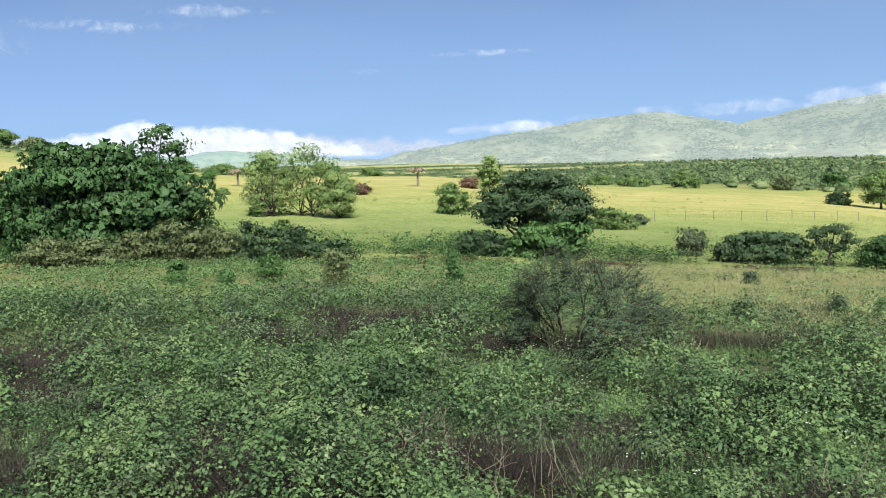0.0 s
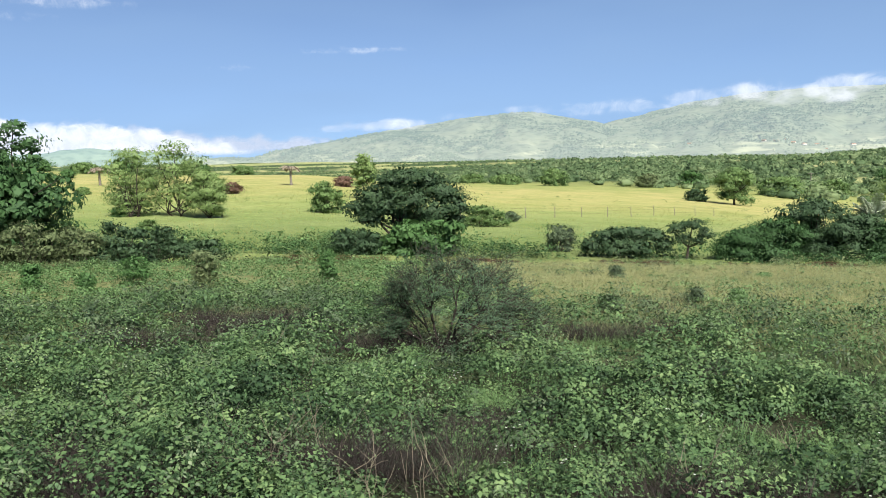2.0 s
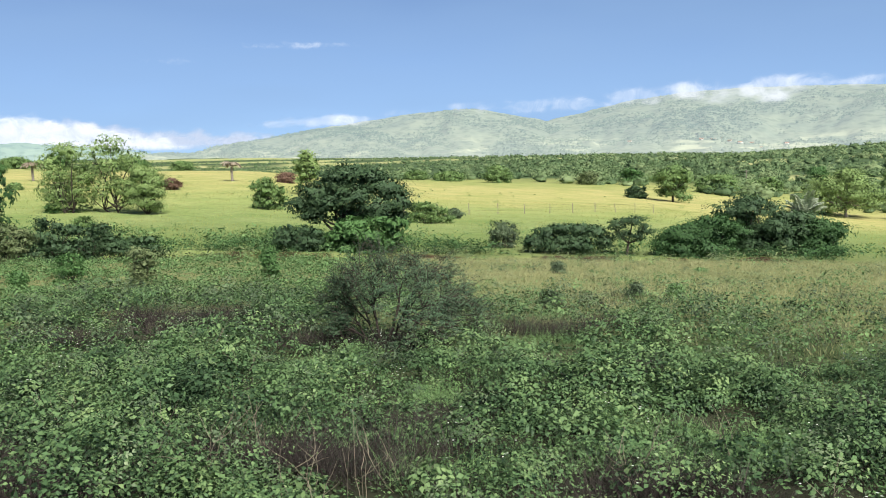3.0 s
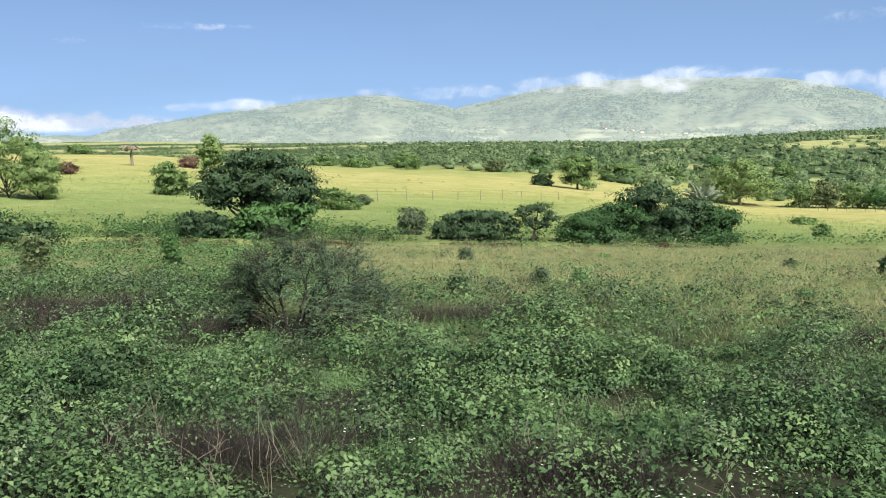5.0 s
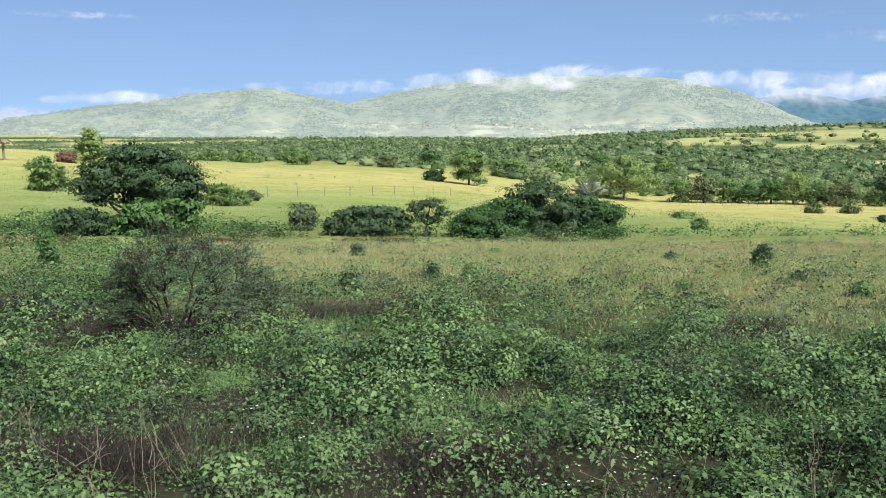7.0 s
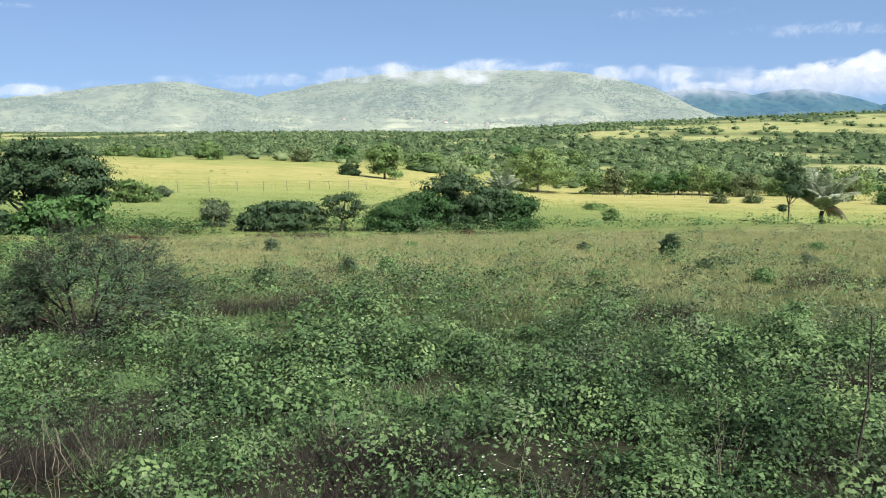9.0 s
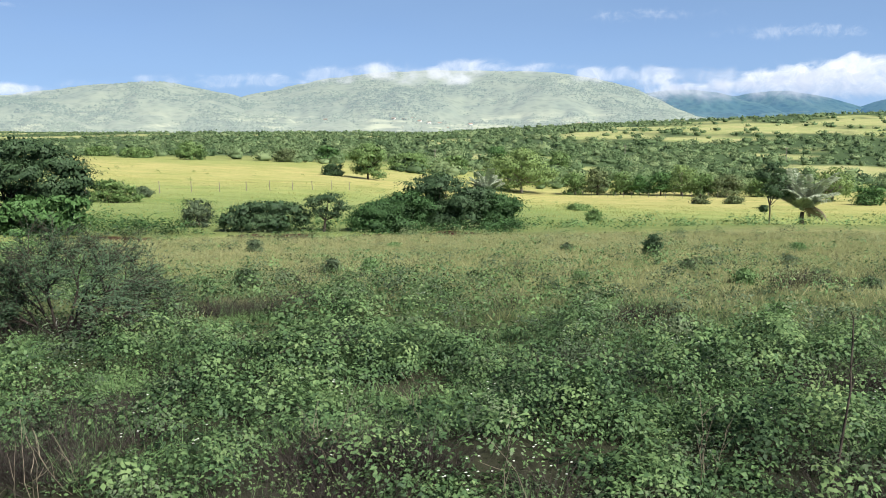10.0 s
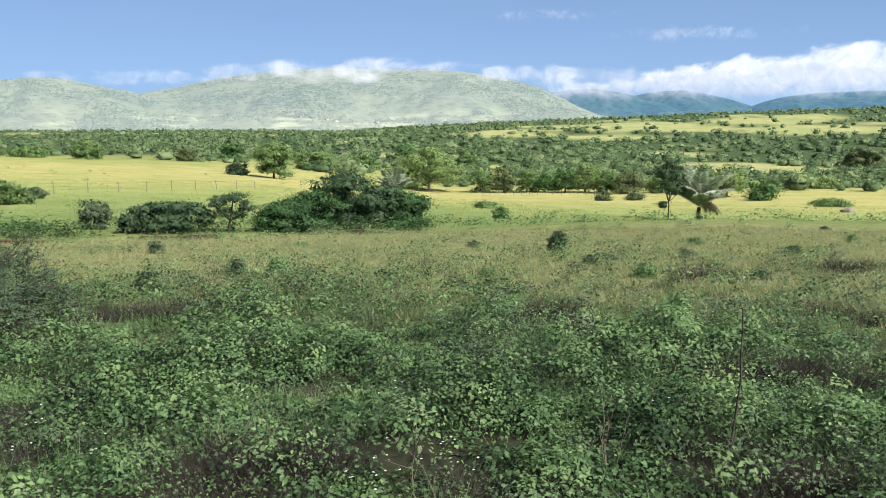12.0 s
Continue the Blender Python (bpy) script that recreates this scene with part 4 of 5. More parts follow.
def flowers(count):
    """Tiny white flower heads held just above the weeds."""
    x, y = scatter(count, 4.5, 15, -50, 50)
    ok = (green(x, y) > 0.5) & (fbm(x / 1.5, y / 1.5, 97, 2) > 0.5)
    x, y = x[ok], y[ok]
    heads = np.repeat(np.arange(len(x)), 4)
    hx, hy = x[heads] + rng.normal(0, 0.07, len(heads)), y[heads] + rng.normal(0, 0.07, len(heads))
    hz = land(hx, hy) + rng.uniform(0.30, 0.50, len(heads))
    k = np.repeat(np.arange(len(heads)), 5)
    a = np.tile(np.arange(5) * 2 * np.pi / 5, len(heads)) + rng.uniform(0, 6, len(heads))[k]
    out = np.stack([np.cos(a), np.sin(a), 0 * a + 0.25], 1)
    v, f = leaves_at(np.stack([hx, hy, hz], 1)[k], out, np.array([0, 0, 1.0]) + rng.normal(0, 0.15, (len(k), 3)), 0.011, 0.009)
    tagged(new("white_flowers", mesh_of("white_flowers", v, f, M_FLOWER)), "tiny white flower heads dotted over the weeds", "flowers", kind="stuff")


flowers(200)

# the far lip of the gully and the damp strip behind it
weeds("bank_weeds", "dark green weeds hanging over the red bank of the gully", M_BROAD, 2600, 42, 46.5, 22, 0.13, 0.32, lambda x, y: (np.hypot(x, y) > gully(np.degrees(np.arctan2(x, y))) + 1.9) * smooth(0.46, 0.54, fbm(x / 2.2, y / 2.2, 91, 2)) * (1 - smooth(15, 20, np.degrees(np.arctan2(x, y)))) * (1 - np.clip(0.5 * bared(x, y), 0, 1)), 1, 0.4)
weeds("gully_weeds", "dusky weeds and brambles filling the gully", M_SHRUB, 1800, 36.8, 42.5, 33, 0.12, 0.36, lambda x, y: 0.85 * (1 - smooth(15, 21, np.degrees(np.arctan2(x, y)))) * (1 - np.clip(0.5 * bared(x, y), 0, 1)), 1, 0.5)
weeds("bank_weeds", "tall broad-leaved weeds in the damp strip beyond the gully", M_HERB, 3600, 42.8, 58, 33, 0.14, 0.36, lambda x, y: (1 - smooth(-16, -4, np.degrees(np.arctan2(x, y))) * 0.85) * (1 - 0.8 * smooth(50, 58, np.hypot(x, y))) * smooth(0.22, 0.40, fbm(x / 3, y / 3, 93, 2)) * (np.hypot(x, y) > gully(np.degrees(np.arctan2(x, y))) + 2.2), 1, 0.6)
weeds("pasture_weeds", "scattered green weeds on the pasture", M_EDGE, 1500, 56, 175, 33, 0.10, 0.22, lambda x, y: smooth(0.52, 0.62, fbm(x / 9, y / 9, 95, 3)), 1, 0.45)

# the crown of the knoll, round about
weeds("small_herbs", "low green herbs over the top of the knoll", M_HERB, 950, 1.6, 11, 33, 0.05, 0.16, lambda x, y: np.ones(len(x)), 1, 0.36, sector=(50, 310))

# ---------------------------------------------------------------- trees and shrubs


def dome(w, h, k=0, base=0.05, depth=None, seed=0, belly=0.45, skirt=0.55, core=1):
    """Blobs of an uneven full crown, w wide and h high; belly: the height of its widest part."""
    r = np.random.default_rng(seed)
    depth = depth or w
    out = []
    for level, count in ((0.16, 6), (0.45, 7), (0.74, 5), (0.92, 2)):
        z = h * (base + (0.95 - base) * level)
        q = np.sqrt(max(0.05, 1 - (abs(level - belly) / (1 - belly if level > belly else belly + skirt)) ** 2.2))
        a0 = r.uniform(0, 6)
        for i in range(count):
            a = a0 + 2 * np.pi * i / count + r.uniform(-0.35, 0.35)
            rx = w * r.uniform(0.10, 0.23)
            rz = h * r.uniform(0.11, 0.18)
            reach = max(0.0, q * r.uniform(0.75, 1.05) * w * 0.5 - rx)
            zz = np.clip(z + r.normal(0, 0.09) * h, rz * 0.6, h - rz)
            out.append((reach * np.cos(a), reach * np.sin(a) * depth / w, zz, rx, rx * depth / w, rz))
    # the filling of the middle
    for i in range(core):
        x = (i - (core - 1) / 2) * w * 0.22
        out.append((x, 0, h * 0.48, w * 0.20, depth * 0.22, h * 0.30))
    return out


def thorn_bush():
    """Branches fork from a short crooked stem and end in sprays of feathery leaflets."""
    t = thing("thorn_bush", spot(-10.75, 13.4), "dark feathery thorn bush with spreading crooked branches among weeds", "bush")
    paths, tips = [], []

    def grow(start, way, length, radius, level):
        end = start + way * length
        p = limb(start, end, radius, radius * 0.62, 0.16, 6 if level < 2 else 3, 0.0)
        paths.append(p)
        if level >= 3:
            tips.append((start, end))
        elif level:
            for c in range(2):
                q = p[int(rng.integers(1, len(p)))][0]
                e = q + unit(rng.normal(0, 1, 3) * np.array([1.2, 1, 0.5])) * rng.uniform(0.14, 0.3)
                paths.append(limb(q, e, 0.004, 0.0015, 0.2, 2, 0.1))
                tips.append((q, e))
        if level == 4:
            return
        for c in range((3, 3, 4, 5)[level]):
            at = p[-1 - int(rng.integers(0, (1, 3, 2, 2)[level]))][0]
            turn = unit(rng.normal(0, 1, 3) * np.array([1.1, 1.0, 0.75]))
            flat = unit(way * 0.95 + turn * (0.55, 0.65, 0.75, 0.9)[level] + np.array([0, 0, (0.12, 0.02, -0.06, -0.04)[level]]))
            grow(at, flat, length * rng.uniform(0.66, 0.96), radius * 0.58, level + 1)

    for way, length in (((0.75, -0.2, 0.75), 0.60), ((0.3, 0.35, 1.0), 0.56), ((-0.15, -0.2, 1.0), 0.54), ((-0.5, 0.1, 0.9), 0.48), ((1.0, 0.3, 0.40), 0.64), ((0.45, -0.5, 0.85), 0.55), ((-0.85, -0.2, 0.55), 0.36)):
        grow(np.array([rng.normal(0, .03), rng.normal(0, .03), -0.08]), unit(np.array(way)), length, 0.030, 0)
    v, f = tubes(paths, 5)
    part("branch_frame", mesh_of("branch_frame", v, f, M_BARK, True), t, "thin dark crooked branches")
    a = np.array([u for u, w in tips])
    b = np.array([w for u, w in tips])
    ok = b[:, 2] > 0.24 + 0.22 * np.exp(-(a[:, 0] / 0.45) ** 2)
    a, b = a[ok], b[ok]
    k = np.repeat(np.arange(len(a)), 11)
    s = rng.uniform(0.1, 1.15, (len(k), 1))
    pos = a[k] + (b - a)[k] * s + rng.normal(0, 0.022, (len(k), 3)) * np.array([1, 1, 0.5])
    up = np.array([0, -0.25, 0.8]) + unit(pos - np.array([0.3, 0, 0.7])) * 0.5 + rng.normal(0, 0.25, (len(k), 3))
    v, f = leaves_at(pos, rng.normal(0, 1, (len(k), 3)) * np.array([1, 1, 0.5]), up, rng.uniform(0.028, 0.055, len(k)), rng.uniform(0.014, 0.024, len(k)))
    part("foliage", mesh_of("foliage", v, f, M_THORN, normals=np.repeat(up, 4, 0), tone=np.repeat(rng.normal(0, 0.12, len(a))[k], 4)), t)


rng = np.random.default_rng(3)
thorn_bush()

# the broad trees at the head of the gully
tree("broad_tree", spot(-41.2, 45), "broad dark green tree with large drooping leaves", dome(13.5, 5.6, 15, 0.02, 8, 1, core=4), M_BROAD, trunk_r=0.22, clumps=4000, per=8, leaf=0.21, width=0.09, spread=0.3, stems=3, hang=0.7, whorl=True, detail=2)
tree("slender_tree", spot(-36.6, 46), "taller slender tree with an airy crown rising beside the broad one",
     [(0, 0, 6.1, .9, .8, .5), (-.9, 0, 5.7, .6, .6, .45), (.9, 0, 5.6, .7, .6, .5), (.2, .2, 5.3, .9, .8, .45), (-.5, -.2, 4.9, .6, .6, .4), (.9, -.2, 4.6, .7, .6, .5), (0.2, 0, 3.9, 1.0, 1.0, .6), (.9, 0, 3.2, 1.2, 1.1, .7), (-0.2, 0, 2.5, 1.4, 1.4, .8), (1.6, 0, 2.2, 1.2, 1.1, .8), (2.3, -.2, 1.3, 1.2, 1.0, .7), (2.9, -.2, .8, 1.0, .9, .5)],
     M_BROAD, trunk_r=0.11, clumps=200, per=24, leaf=0.17, width=0.09, spread=0.22, fill=0.3)
for i, (b, d, w, h) in enumerate(((-43.6, 36.0, 3.0, 1.1), (-41.0, 36.2, 2.6, 1.0), (-38.6, 36.0, 3.2, 1.3), (-36.2, 35.8, 3.4, 1.6), (-33.6, 36.2, 3.0, 1.45), (-31.2, 36.4, 3.2, 1.6), (-28.6, 37.0, 3.0, 1.35), (-26.2, 37.6, 2.6, 1.1))):
    tree("gully_shrub", spot(b, d), "low olive-green shrub on the gully's edge" if i < 5 else "dark low shrub on the gully's edge", dome(w, h * 1.15, 7, 0.0, 2.2, 400 + i, 0.35, 0.2), M_SHRUB if i < 5 else M_TREE_DARK, trunk_r=0.04, clumps=150, per=26, leaf=0.085, width=0.045, spread=0.16, stems=4, category="shrub", group="shrubs along the gully")

# light trees on the pasture
for b, d, w, h, sd in ((-27.6, 76, 7.0, 6.4, 6), (-30.2, 77, 5.6, 5.8, 7), (-25.7, 74, 3.8, 4.0, 8)):
    tree("light_tree", spot(b, d), "pale green feathery tree on the yellow pasture", dome(w, h, 9, 0.10, w, sd, 0.55, 0.15, 0), M_TREE_LIGHT, M_BARK, trunk_r=0.09, clumps=360, per=26, leaf=0.15, width=0.07, spread=0.28, stems=3, fill=0.45, group="pale trees on the pasture")
tree("round_bush", spot(-18.3, 80), "round bright green bush on the pasture", dome(3.7, 2.9, 8, 0.08, 3.5, 9), M_EDGE, trunk_r=0.07, clumps=150, per=24, leaf=0.18, width=0.09, spread=0.25, stems=3, category="bush")
tree("small_tree", spot(-15.8, 112), "small yellow-green tree behind the dark tree", dome(3.8, 5.9, 8, 0.38, 3.6, 10), M_TREE_LIGHT, trunk_r=0.10, clumps=120, per=22, leaf=0.22, width=0.11, spread=0.30)
tree("dark_tree", spot(-13.0, 46), "dark spreading tree with several stems by the gully",
     [tuple(q * 1.07 for q in blob) for blob in [(0, 0, 3.6, 1.1, 1.1, .6), (-.9, .3, 3.35, 1.0, 1.0, .5), (1.0, .2, 3.45, 1.0, 1.0, .5), (-1.7, 0, 2.8, 1.0, 1.1, .5), (1.8, 0, 2.9, 1.0, 1.1, .6), (-2.5, .2, 2.2, .8, .9, .4), (2.5, -.2, 2.3, .8, .9, .6), (.3, -.8, 2.6, 1.2, .9, .6),
      (-.9, -.7, 2.3, 1.0, .8, .5), (1.5, -.7, 2.0, .9, .8, .55), (-1.7, -.3, 1.7, .8, .8, .45), (0, .9, 2.8, 1.4, 1.0, .65), (2.3, .3, 1.5, .6, .6, .5), (-.2, .5, 1.7, .9, .8, .5), (1.0, .6, 1.5, .9, .8, .5)]],
     M_TREE_DARK, trunk_r=0.13, clumps=560, per=30, leaf=0.13, width=0.07, spread=0.22, stems=4, fork=0.4)
tree("leafy_shrub", spot(-12.0, 43.5), "bright green leafy shrub at the foot of the dark tree", dome(5.6, 1.8, 10, 0.0, 3, 11), M_TREE, trunk_r=0.05, clumps=230, per=26, leaf=0.17, width=0.09, spread=0.2, stems=4, category="shrub")
tree("leafy_shrub", spot(-16.3, 43.5), "dusky green shrub beside the dark tree", dome(3.4, 1.3, 8, 0.0, 2.4, 12), M_TREE_DARK, trunk_r=0.05, clumps=150, per=24, leaf=0.12, width=0.05, spread=0.2, stems=4, category="shrub")
tree("dense_bush", spot(-8.1, 70), "low dense green bush at the pasture's edge", dome(4.9, 1.8, 8, 0.0, 3, 13), M_EDGE, trunk_r=0.06, clumps=150, per=26, leaf=0.13, width=0.06, spread=0.22, stems=4, category="bush")
tree("brown_bush", spot(-6.2, 78), "thin brownish bush behind the dense green one", dome(2.0, 0.9, 5, 0.0, 2, 14), M_WEED_DULL, trunk_r=0.04, clumps=50, per=22, leaf=0.12, width=0.05, spread=0.2, stems=4, category="bush")
tree("grey_bush", spot(-2.9, 47), "small feathery grey-green bush beyond the gully", dome(1.9, 1.5, 6, 0.05, 1.9, 15), M_WEED_DULL, trunk_r=0.04, clumps=110, per=28, leaf=0.08, width=0.03, spread=0.15, stems=4, category="bush")
tree("flat_topped_bush", spot(1.2, 44.6), "dark flat-topped bush on the red gully bank", [(-1.7, 0, .55, .75, .7, .5), (-1.0, 0, 1.1, .8, .7, .28), (-.2, 0, 1.28, .8, .7, .25), (.6, 0, 1.25, .8, .7, .25), (1.4, 0, 1.1, .7, .7, .3), (.6, -.4, .55, 1.1, .8, .5), (-.5, -.4, .5, 1.0, .8, .45), (1.9, 0, .6, .5, .6, .45), (0, .1, .75, 1.5, .6, .5)], M_TREE_DARK, trunk_r=0.06, clumps=330, per=26, leaf=0.11, width=0.05, spread=0.16, stems=4, category="bush")
tree("crooked_treelet", spot(5.1, 44.4), "small crooked tree with a thin open crown", [(-.5, 0, 1.55, .6, .6, .3), (.25, 0, 1.75, .6, .6, .28), (.8, 0, 1.3, .5, .5, .3), (-.2, 0, 1.05, .5, .5, .25), (.5, 0, .9, .4, .4, .25)], M_TREE_DARK, trunk_r=0.07, clumps=110, per=24, leaf=0.10, width=0.05, spread=0.15, fill=0.5)
for b, d, w, h, sd, mat in ((8.5, 45, 3.0, 1.5, 16, M_BROAD), (10.3, 45, 3.6, 2.0, 17, M_BROAD), (12.4, 47, 5.0, 2.95, 18, M_TREE_DARK), (14.7, 46, 4.0, 2.2, 19, M_TREE_DARK), (16.6, 46, 2.4, 1.75, 26, M_BROAD)):
    tree("spreading_bush", spot(b, d), "dark spreading bush in the thicket along the gully", dome(w, h, 10, 0.04, w * 0.8, sd, 0.5, 0.35), mat, trunk_r=0.08, clumps=230, per=44, leaf=0.13, width=0.065, spread=0.27, stems=4, category="bush", group="thicket along the gully")
tree("lone_tree", spot(7.9, 182), "rounded green shade tree alone on the pasture", dome(11, 7.4, 10, 0.22, 9, 20, 0.5, 0.1), M_EDGE, trunk_r=0.22, clumps=420, per=22, leaf=0.28, width=0.15, spread=0.45)
tree("field_bush", spot(5.6, 184), "low dark bush near the lone tree", dome(5.2, 2.4, 7, 0.0, 4, 21), M_TREE_DARK, trunk_r=0.1, clumps=100, per=20, leaf=0.32, width=0.15, spread=0.4, stems=4, category="bush")
tree("thin_tree", spot(33.5, 73), "thin dark tree leaning beside the palm", [(.2, 0, 4.5, .9, .9, .5), (-.6, 0, 3.9, .8, .8, .5), (.7, 0, 3.6, .9, .9, .5), (.1, 0, 2.9, 1.0, .9, .5), (.9, 0, 2.5, .8, .7, .4), (-.5, 0, 1.3, .4, .4, .25)], M_TREE_DARK, trunk_r=0.07, clumps=210, per=22, leaf=0.14, width=0.07, spread=0.22, fill=0.6)


def palm(at, label, height, fronds, length, mat, seed, dead=0, bark=None):
    r = np.random.default_rng(seed)
    t = thing("palm", at, label, "palm")
    v, f = tubes([[(np.array([0.02 * np.sin(i), 0.02 * np.cos(i), i * height / 8 - 0.2]), 0.20 - 0.05 * i / 8 + 0.02 * (i % 2)) for i in range(9)]], 8)
    part("trunk", mesh_of("trunk", v, f, bark or M_BARK_GREY, True), t)
    for k in range(fronds):
        a = 2 * np.pi * k / fronds + r.uniform(-.2, .2)
        rise = r.uniform(1.35, 1.9) if k % 2 else r.uniform(0.85, 1.4)
        rise = rise * 0.4 if k < dead else rise
        ln = length * r.uniform(0.8, 1.1)
        s = np.linspace(0, 1, 9)
        droop = r.uniform(0.55, 0.8) if k < dead else r.uniform(0.42, 0.68)
        mid = np.stack([np.cos(a) * ln * s * 0.85, np.sin(a) * ln * s * 0.85, height - 0.1 + ln * (rise * s - droop * s ** 2)], 1)
        rib = tubes([[(p, 0.022 * (1 - 0.8 * q)) for p, q in zip(mid, s)]], 4)
        n = 54
        u = np.repeat(np.linspace(0.12, 1, n), 2)
        p = np.stack([np.interp(u, s, mid[:, i]) for i in range(3)], 1)
        fw = unit(np.stack([np.interp(u, s, np.gradient(mid[:, i])) for i in range(3)], 1))
        side = np.array([-np.sin(a), np.cos(a), 0]) * np.tile([1, -1], n)[:, None]
        axis = side + fw * 0.7 + np.array([0, 0, -0.25]) + r.normal(0, 0.1, (2 * n, 3))
        lv = leaves_at(p, axis, np.array([0, 0, 1.0]) + r.normal(0, 0.2, (2 * n, 3)), length * 0.32 * (1 - 0.55 * np.abs(u - 0.45)), 0.085)
        vv, ff = join([rib, lv])
        part("frond", mesh_of("frond", vv, ff, M_PALM_DRY if k < dead else mat), t, "dry brown frond" if k < dead else "")


palm(spot(35.4, 75), "short palm with arching silvery fronds and a dry skirt", 1.35, 22, 2.75, M_PALM, 1, 4, M_BARK)
palm(spot(15.7, 62), "palm with pale fronds rising behind the thicket", 1.5, 14, 1.4, M_PALM, 2)
palm(spot(-20.5, 140), "lone palm with a dry brown crown on the pasture's skyline", 2.9, 16, 1.7, M_PALM_DRY, 3, 16)
palm(spot(-32.1, 150), "pale withered palm on the pasture's skyline", 2.7, 14, 1.8, M_PALM_DRY, 4, 14)


# trees and bushes at the far edge of the pasture: bearing, distance, width, height, leaf
EDGE = [(18.0, 192, 18.5, 9.2, "pale"), (20.4, 290, 7.3, 6.6, "green"), (16.4, 335, 7.4, 6.1, "dark"), (21.5, 197, 6.5, 4.9, "green"), (22.9, 196, 5.7, 5.5, "dull"), (24.4, 196, 5.4, 4.7, "green"), (25.6, 195, 5.2, 4.2, "dark"),
        (26.9, 195, 5.6, 5.0, "dark"), (28.2, 196, 7.8, 6.2, "pale"), (29.6, 193, 6.2, 4.6, "green"), (31.0, 190, 7.3, 4.5, "dull"), (37.0, 178, 8.6, 5.9, "pale"), (39.1, 162, 6.5, 3.2, "dark"), (41.1, 224, 8.7, 3.6, "pale"),
        (42.5, 227, 7.4, 3.0, "pale"), (29.4, 152, 3.0, 1.5, "dull"), (31.4, 156, 3.1, 1.3, "dull"), (21.7, 87, 2.7, 0.6, "green"), (22.8, 56, 1.2, 0.8, "green"), (44.6, 380, 16, 9.0, "dull"), (-3.3, 247, 8.0, 5.0, "green"),
        (-17.1, 148, 3.6, 1.7, "brown"), (10.6, 236, 10, 5.0, "green"), (13.5, 250, 9.5, 4.6, "green"), (-6.5, 258, 9.0, 3.0, "green"), (2.6, 245, 6.0, 3.8, "dull"), (5.3, 250, 6.4, 4.8, "dark"), (-8.7, 270, 8.0, 2.7, "green"),
        (-24.2, 117, 2.4, 1.5, "brown"), (43.0, 141, 6.2, 1.0, "green"), (-30.8, 250, 6.2, 4.3, "dark"), (-30.6, 91, 3.2, 2.5, "dull"), (-31.1, 77, 1.4, 0.8, "dark"), (-29.5, 60, 1.5, 0.8, "green"), (-34.8, 165, 2.2, 1.1, "green"), (-33.9, 179, 2.6, 1.6, "dark"), (-33.1, 122, 1.8, 0.8, "green"),
        (-45.6, 362, 14.0, 5.7, "green"), (-43.9, 306, 9.0, 4.0, "dull"), (-25.3, 108, 2.3, 1.8, "dull"), (-35.5, 240, 7.0, 3.2, "dark"), (-33.0, 255, 8.0, 3.0, "green"), (-26.3, 262, 8.0, 3.6, "dark"), (-23.5, 265, 7.0, 3.0, "green"), (33.0, 195, 7.0, 4.2, "green"), (35.0, 198, 6.5, 4.0, "dark")]
LOOKS = {"pale": (M_TREE_LIGHT, "pale green rounded tree at the pasture's edge"), "green": (M_EDGE, "green bushy tree at the pasture's edge"), "dark": (M_TREE, "dark green bushy tree at the pasture's edge"),
         "dull": (M_SHRUB, "grey-green scrubby tree at the pasture's edge"), "brown": (M_BROWN, "reddish-brown withered bush on the pasture")}
for i, (b, d, w, h, look_) in enumerate(EDGE):
    h = h * 1.08 if 17 < b < 38 and 170 < d < 200 else h
    mat, text = LOOKS[look_]
    px = d / 1536
    low = h < 3.3
    tree("edge_bush" if low else "edge_tree", spot(b, d), text.replace("tree", "bush") if low else text, dome(w * 1.12, h, 0, 0.0 if low else 0.08, w * 0.9, 100 + i, 0.4, 0.2), mat, M_BARK_GREY if look_ == "pale" else M_BARK, trunk_r=0.03 * h + 0.02,
         clumps=int(70 + 19 * w) if w < 10 else int(46 * w), per=16, leaf=min(0.45, 2.3 * px), width=min(0.28, 1.5 * px), spread=min(0.1 * w, 0.7), twigs=12, stems=1 if h > 4 else 3, category="bush" if low else "tree", group="trees along the pasture's edge")

# ---------------------------------------------------------------- saplings and tufts on the knoll
for i, (b, d, w, h) in enumerate([(-26.15, 23.4, 0.9, 1.1), (-18.27, 25.1, 0.56, 1.0), (-36.2, 25.3, 0.6, 0.7), (-33.2, 24.8, 0.35, 0.5), (-30.3, 26.3, 1.0, 0.85)]):
    tree("sapling", spot(b, d), "leafy yellow-green sapling standing above the weeds" if i == 0 else "young green sapling standing above the weeds", dome(w, h, 0, 0.1, w, 200 + i), M_SHRUB if i == 0 else M_TREE, trunk_r=0.012, clumps=100, per=14, leaf=0.065, width=0.04,
         spread=0.07, twigs=14, stems=3, fill=0.3, category="sapling", group="saplings on the knoll")
